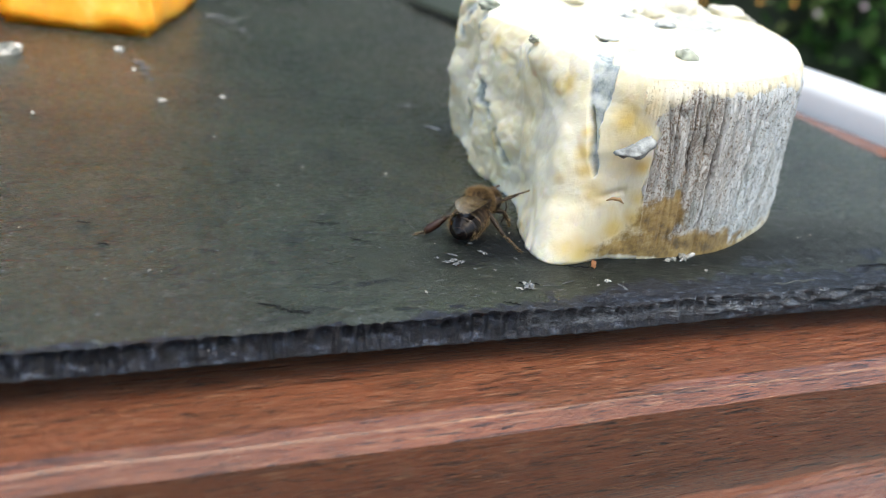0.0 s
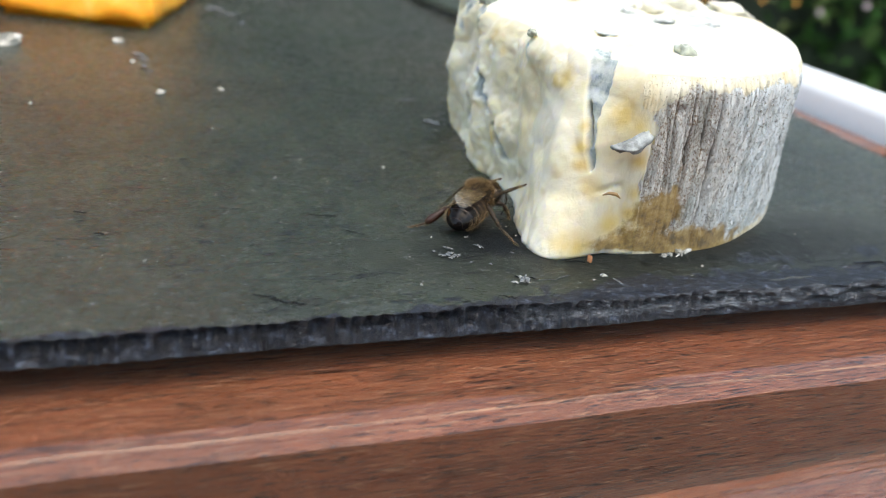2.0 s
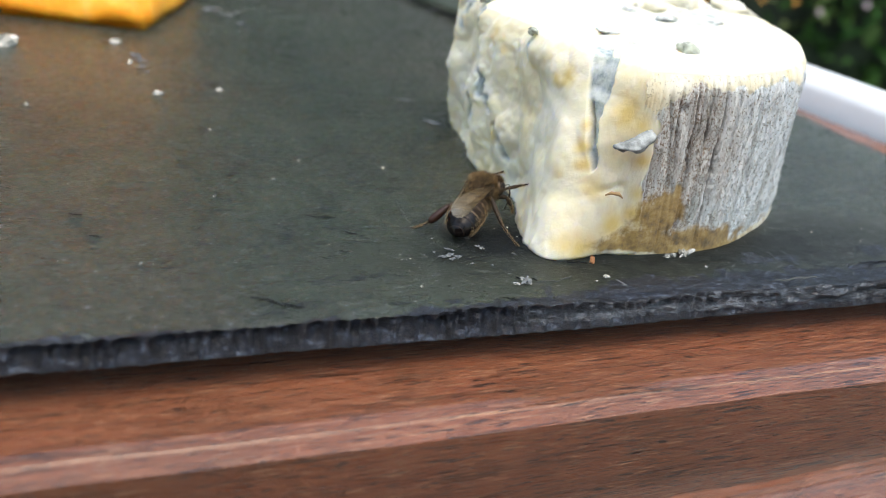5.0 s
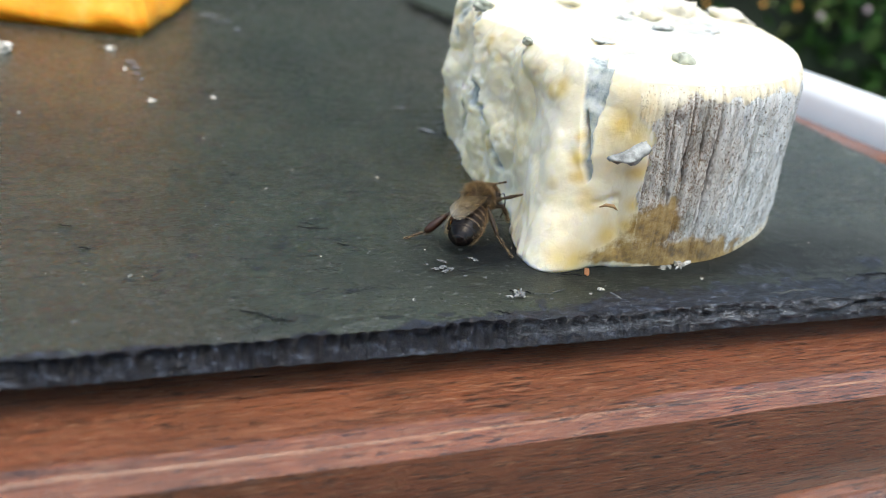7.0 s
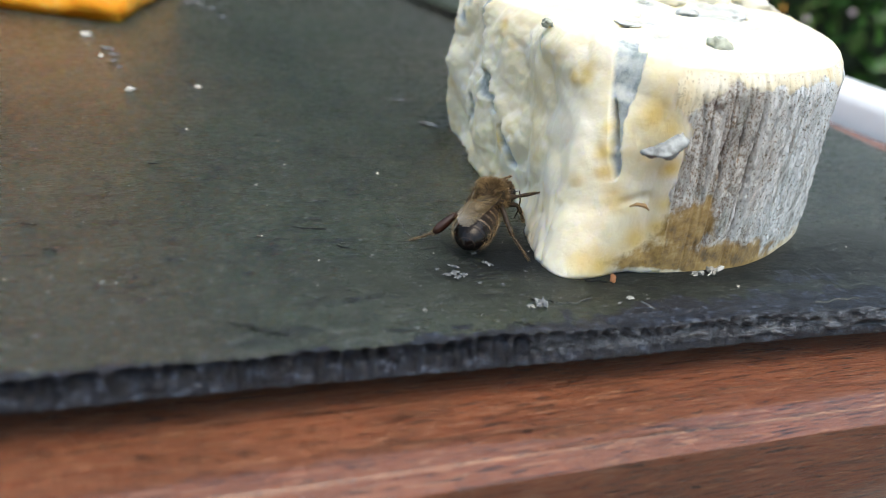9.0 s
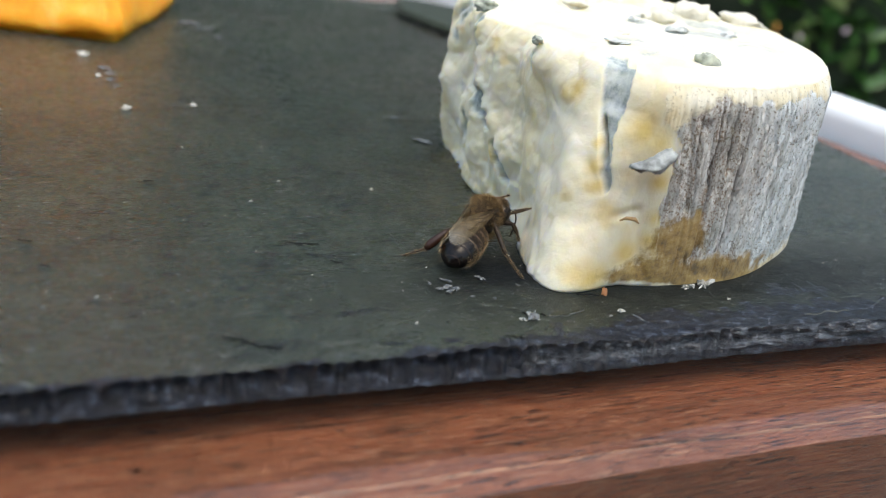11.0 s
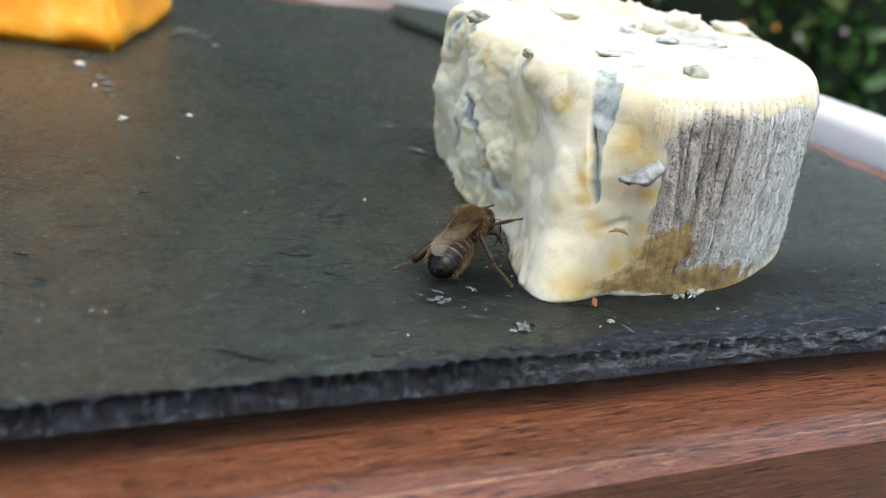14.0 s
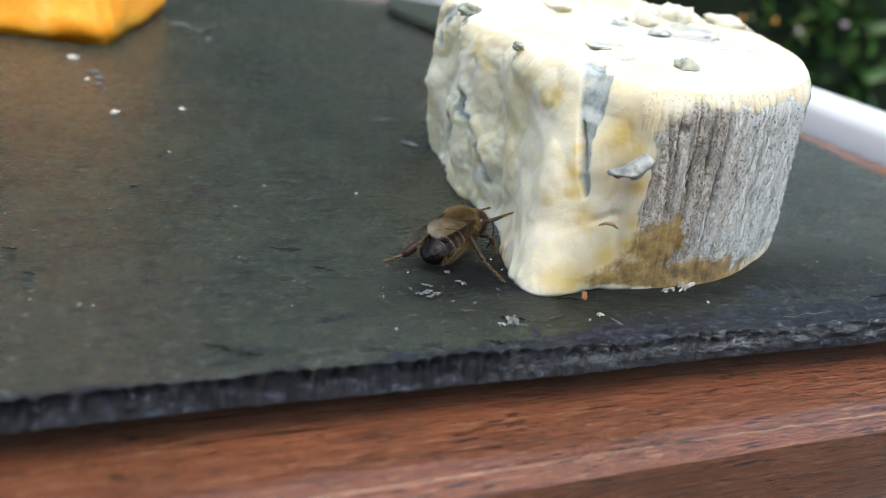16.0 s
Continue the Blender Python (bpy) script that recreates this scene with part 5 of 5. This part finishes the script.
                leg.matrix_basis = Matrix.Translation(off * MM)
            else:
                part(names[n], bm, CORBICULA if n == 1 and dark else CHITIN_BROWN, leg)
            if n > 0:
                def on_leg(r, a=a, b=b, w=radii[n]):
                    k = r.random()
                    d = Vector((r.gauss(0, 1), r.gauss(0, 1), r.gauss(0, 1))).normalized()
                    return ((a - off) + (b - a) * k + d * w * 0.8) * MM, (d + (b - a).normalized()).normalized()
                tagged(part("leg_hair", hairs(420, on_leg, 0.30 * MM, 0.009 * MM, 50 + n), PALE_FUR, leg), kind="stuff")
        parts[key] = leg
    return parts


# legs: hip, then knee, ankle and toe (mm, bee's space; +x ahead, +y to its left), thickness, pollen basket
LEGS = {
    "hind_left": ((-1.3, 1.2, 3.8), ((-4.6, 3.0, 3.4), (-6.7, 5.0, 1.3), (-7.9, 7.6, 0.1)), (0.36, 0.44, 0.13), True),
    "hind_right": ((-0.9, -1.2, 4.0), ((-0.7, -1.6, 4.6), (-3.6, -4.6, 2.1), (-4.7, -7.6, 0.1)), (0.40, 0.30, 0.14), False),
    "middle_left": ((0.4, 1.3, 3.7), ((1.6, 2.8, 3.8), (2.6, 3.6, 1.8), (2.9, 4.0, 0.1)), (0.32, 0.26, 0.18), False),
    "middle_right": ((0.4, -1.5, 4.9), ((2.4, -2.9, 5.2), (4.8, -4.9, 5.9), (6.9, -6.6, 6.3)), (0.34, 0.22, 0.11), False),
    "front_left": ((1.8, 1.0, 4.4), ((3.6, 1.4, 5.6), (5.2, 0.2, 5.4), (6.4, -1.0, 5.9)), (0.3, 0.22, 0.13), False),
    "front_right": ((1.9, -1.2, 3.7), ((2.6, -3.2, 3.6), (3.2, -3.9, 2.2), (3.5, -4.2, 1.2)), (0.34, 0.26, 0.16), False),
}
FEET = {"hind_left": (4.6, 111.9, 0.1), "hind_right": (19.3, 109.2, 0.1), "middle_right": (21.2, 120.3, 5.2)}
BEE_PARTS = build_bee()


def aim(rest, wish):
    return rest.rotation_difference(wish).to_matrix().to_4x4()


# seconds, abdomen's end x y, thorax x y z, tip of the right wing x y z (mm)
BEE_ROWS = (
    (0, 10.5, 109.1, 13.0, 115.5, 4.0, 9.9, 105.9, 5.5),
    (2, 10.5, 110.1, 13.4, 116.4, 4.0, 10.4, 106.6, 5.2),
    (3.5, 10.5, 109.6, 13.1, 115.9, 4.0, 10.1, 106.2, 5.4),
    (4, 10.3, 108.2, 13.6, 116.4, 5.2, 10.2, 107.5, 3.3),
    (6.5, 10.9, 108.4, 13.7, 115.5, 5.2, 10.0, 106.5, 4.3),
    (7, 11.7, 109.1, 14.0, 116.5, 5.2, 10.7, 107.3, 4.9),
    (7.5, 12.8, 108.7, 14.4, 115.8, 5.2, 11.5, 106.4, 5.4),
    (8, 11.5, 108.9, 14.6, 116.6, 5.2, 11.1, 107.3, 4.8),
    (8.5, 11.3, 108.3, 14.2, 117.5, 5.2, 10.8, 108.7, 3.5),
    (9, 11.1, 108.7, 13.9, 116.8, 5.2, 10.3, 108.0, 3.6),
    (9.5, 10.9, 107.8, 14.2, 116.1, 5.2, 10.5, 107.2, 3.9),
    (12, 9.7, 107.5, 13.8, 115.8, 5.2, 9.5, 107.0, 3.0),
    (12.5, 9.5, 107.3, 13.6, 115.2, 5.2, 8.9, 107.1, 3.2),
    (13.5, 9.2, 108.0, 13.2, 116.0, 5.2, 9.0, 107.5, 3.2),
    (14.5, 9.9, 107.4, 13.3, 116.0, 5.2, 9.3, 107.6, 3.2),
    (15.5, 10.0, 108.7, 13.8, 115.4, 4.6, 9.3, 106.5, 4.3),
    (16, 9.7, 110.1, 13.5, 116.4, 4.0, 9.5, 106.9, 5.2),
)


def motions():
    root, abdomen, wings, legs = [], [], {k: [] for k in BEE_PARTS if isinstance(k, tuple)}, {k: [] for k in LEGS}
    for t, ax, ay, cx, cy, cz, wx, wy, wz in BEE_ROWS:
        yaw = math.degrees(math.atan2(cy - ay, cx - ax))
        m = pose(cx * MM, cy * MM, (cz - THORAX_Z) * MM, 0, 0, yaw)
        root.append((t, m))
        inv = m.inverted()
        tip = inv @ vec(ax, ay, 2.0)
        waist = vec(-1.7, 0, THORAX_Z - 1.5)
        way = tip - waist
        rest = vec(-ABDOMEN_LENGTH * 0.9, 0, -0.73)
        slide = max(-0.8 * MM, min(2.0 * MM, rest.length - way.length))
        abdomen.append((t, Matrix.Translation(waist - way.normalized() * slide) @ aim(rest, way)))
        for (kind, side), rows in wings.items():
            fore = kind == "fore"
            base = vec(-0.4 if fore else -0.7, side * 1.85, THORAX_Z + (1.2 if fore else 1.1))
            way = (inv @ vec(wx, wy, wz + 0.6) - vec(-0.4, -1.85, THORAX_Z + 1.2)).normalized()
            way = Vector((way.x, way.y if side < 0 else 0.04, way.z + (0.0 if fore else 0.01) - (0.22 if side > 0 else 0))).normalized()
            up = Vector((-0.35, -0.5, 0.8)) if side < 0 else Vector((-0.1, 0.9, 0.4))
            up = (up - up.dot(way) * way).normalized()
            blade = Matrix((-way, up.cross(-way), up)).transposed().to_4x4()
            rows.append((t, Matrix.Translation(base) @ blade))
        for key, rows in legs.items():
            hip, joints = LEGS[key][0], LEGS[key][1]
            rest = (Vector(joints[-1]) - Vector(hip)) * MM
            if key == "front_left" and 6 < t < 7.9:
                wish = inv @ vec(19.2, 120.6, 7.4) - Vector(hip) * MM
            elif key in FEET:
                wish = inv @ vec(*FEET[key]) - Vector(hip) * MM
            else:
                wish = rest
            rows.append((t, Matrix.Translation(Vector(hip) * MM) @ aim(rest, wish)))
    walk(bee, root)
    walk(BEE_PARTS["abdomen"], abdomen)
    for key, rows in wings.items():
        walk(BEE_PARTS[key], rows)
    for key, rows in legs.items():
        walk(BEE_PARTS[key], rows)


motions()
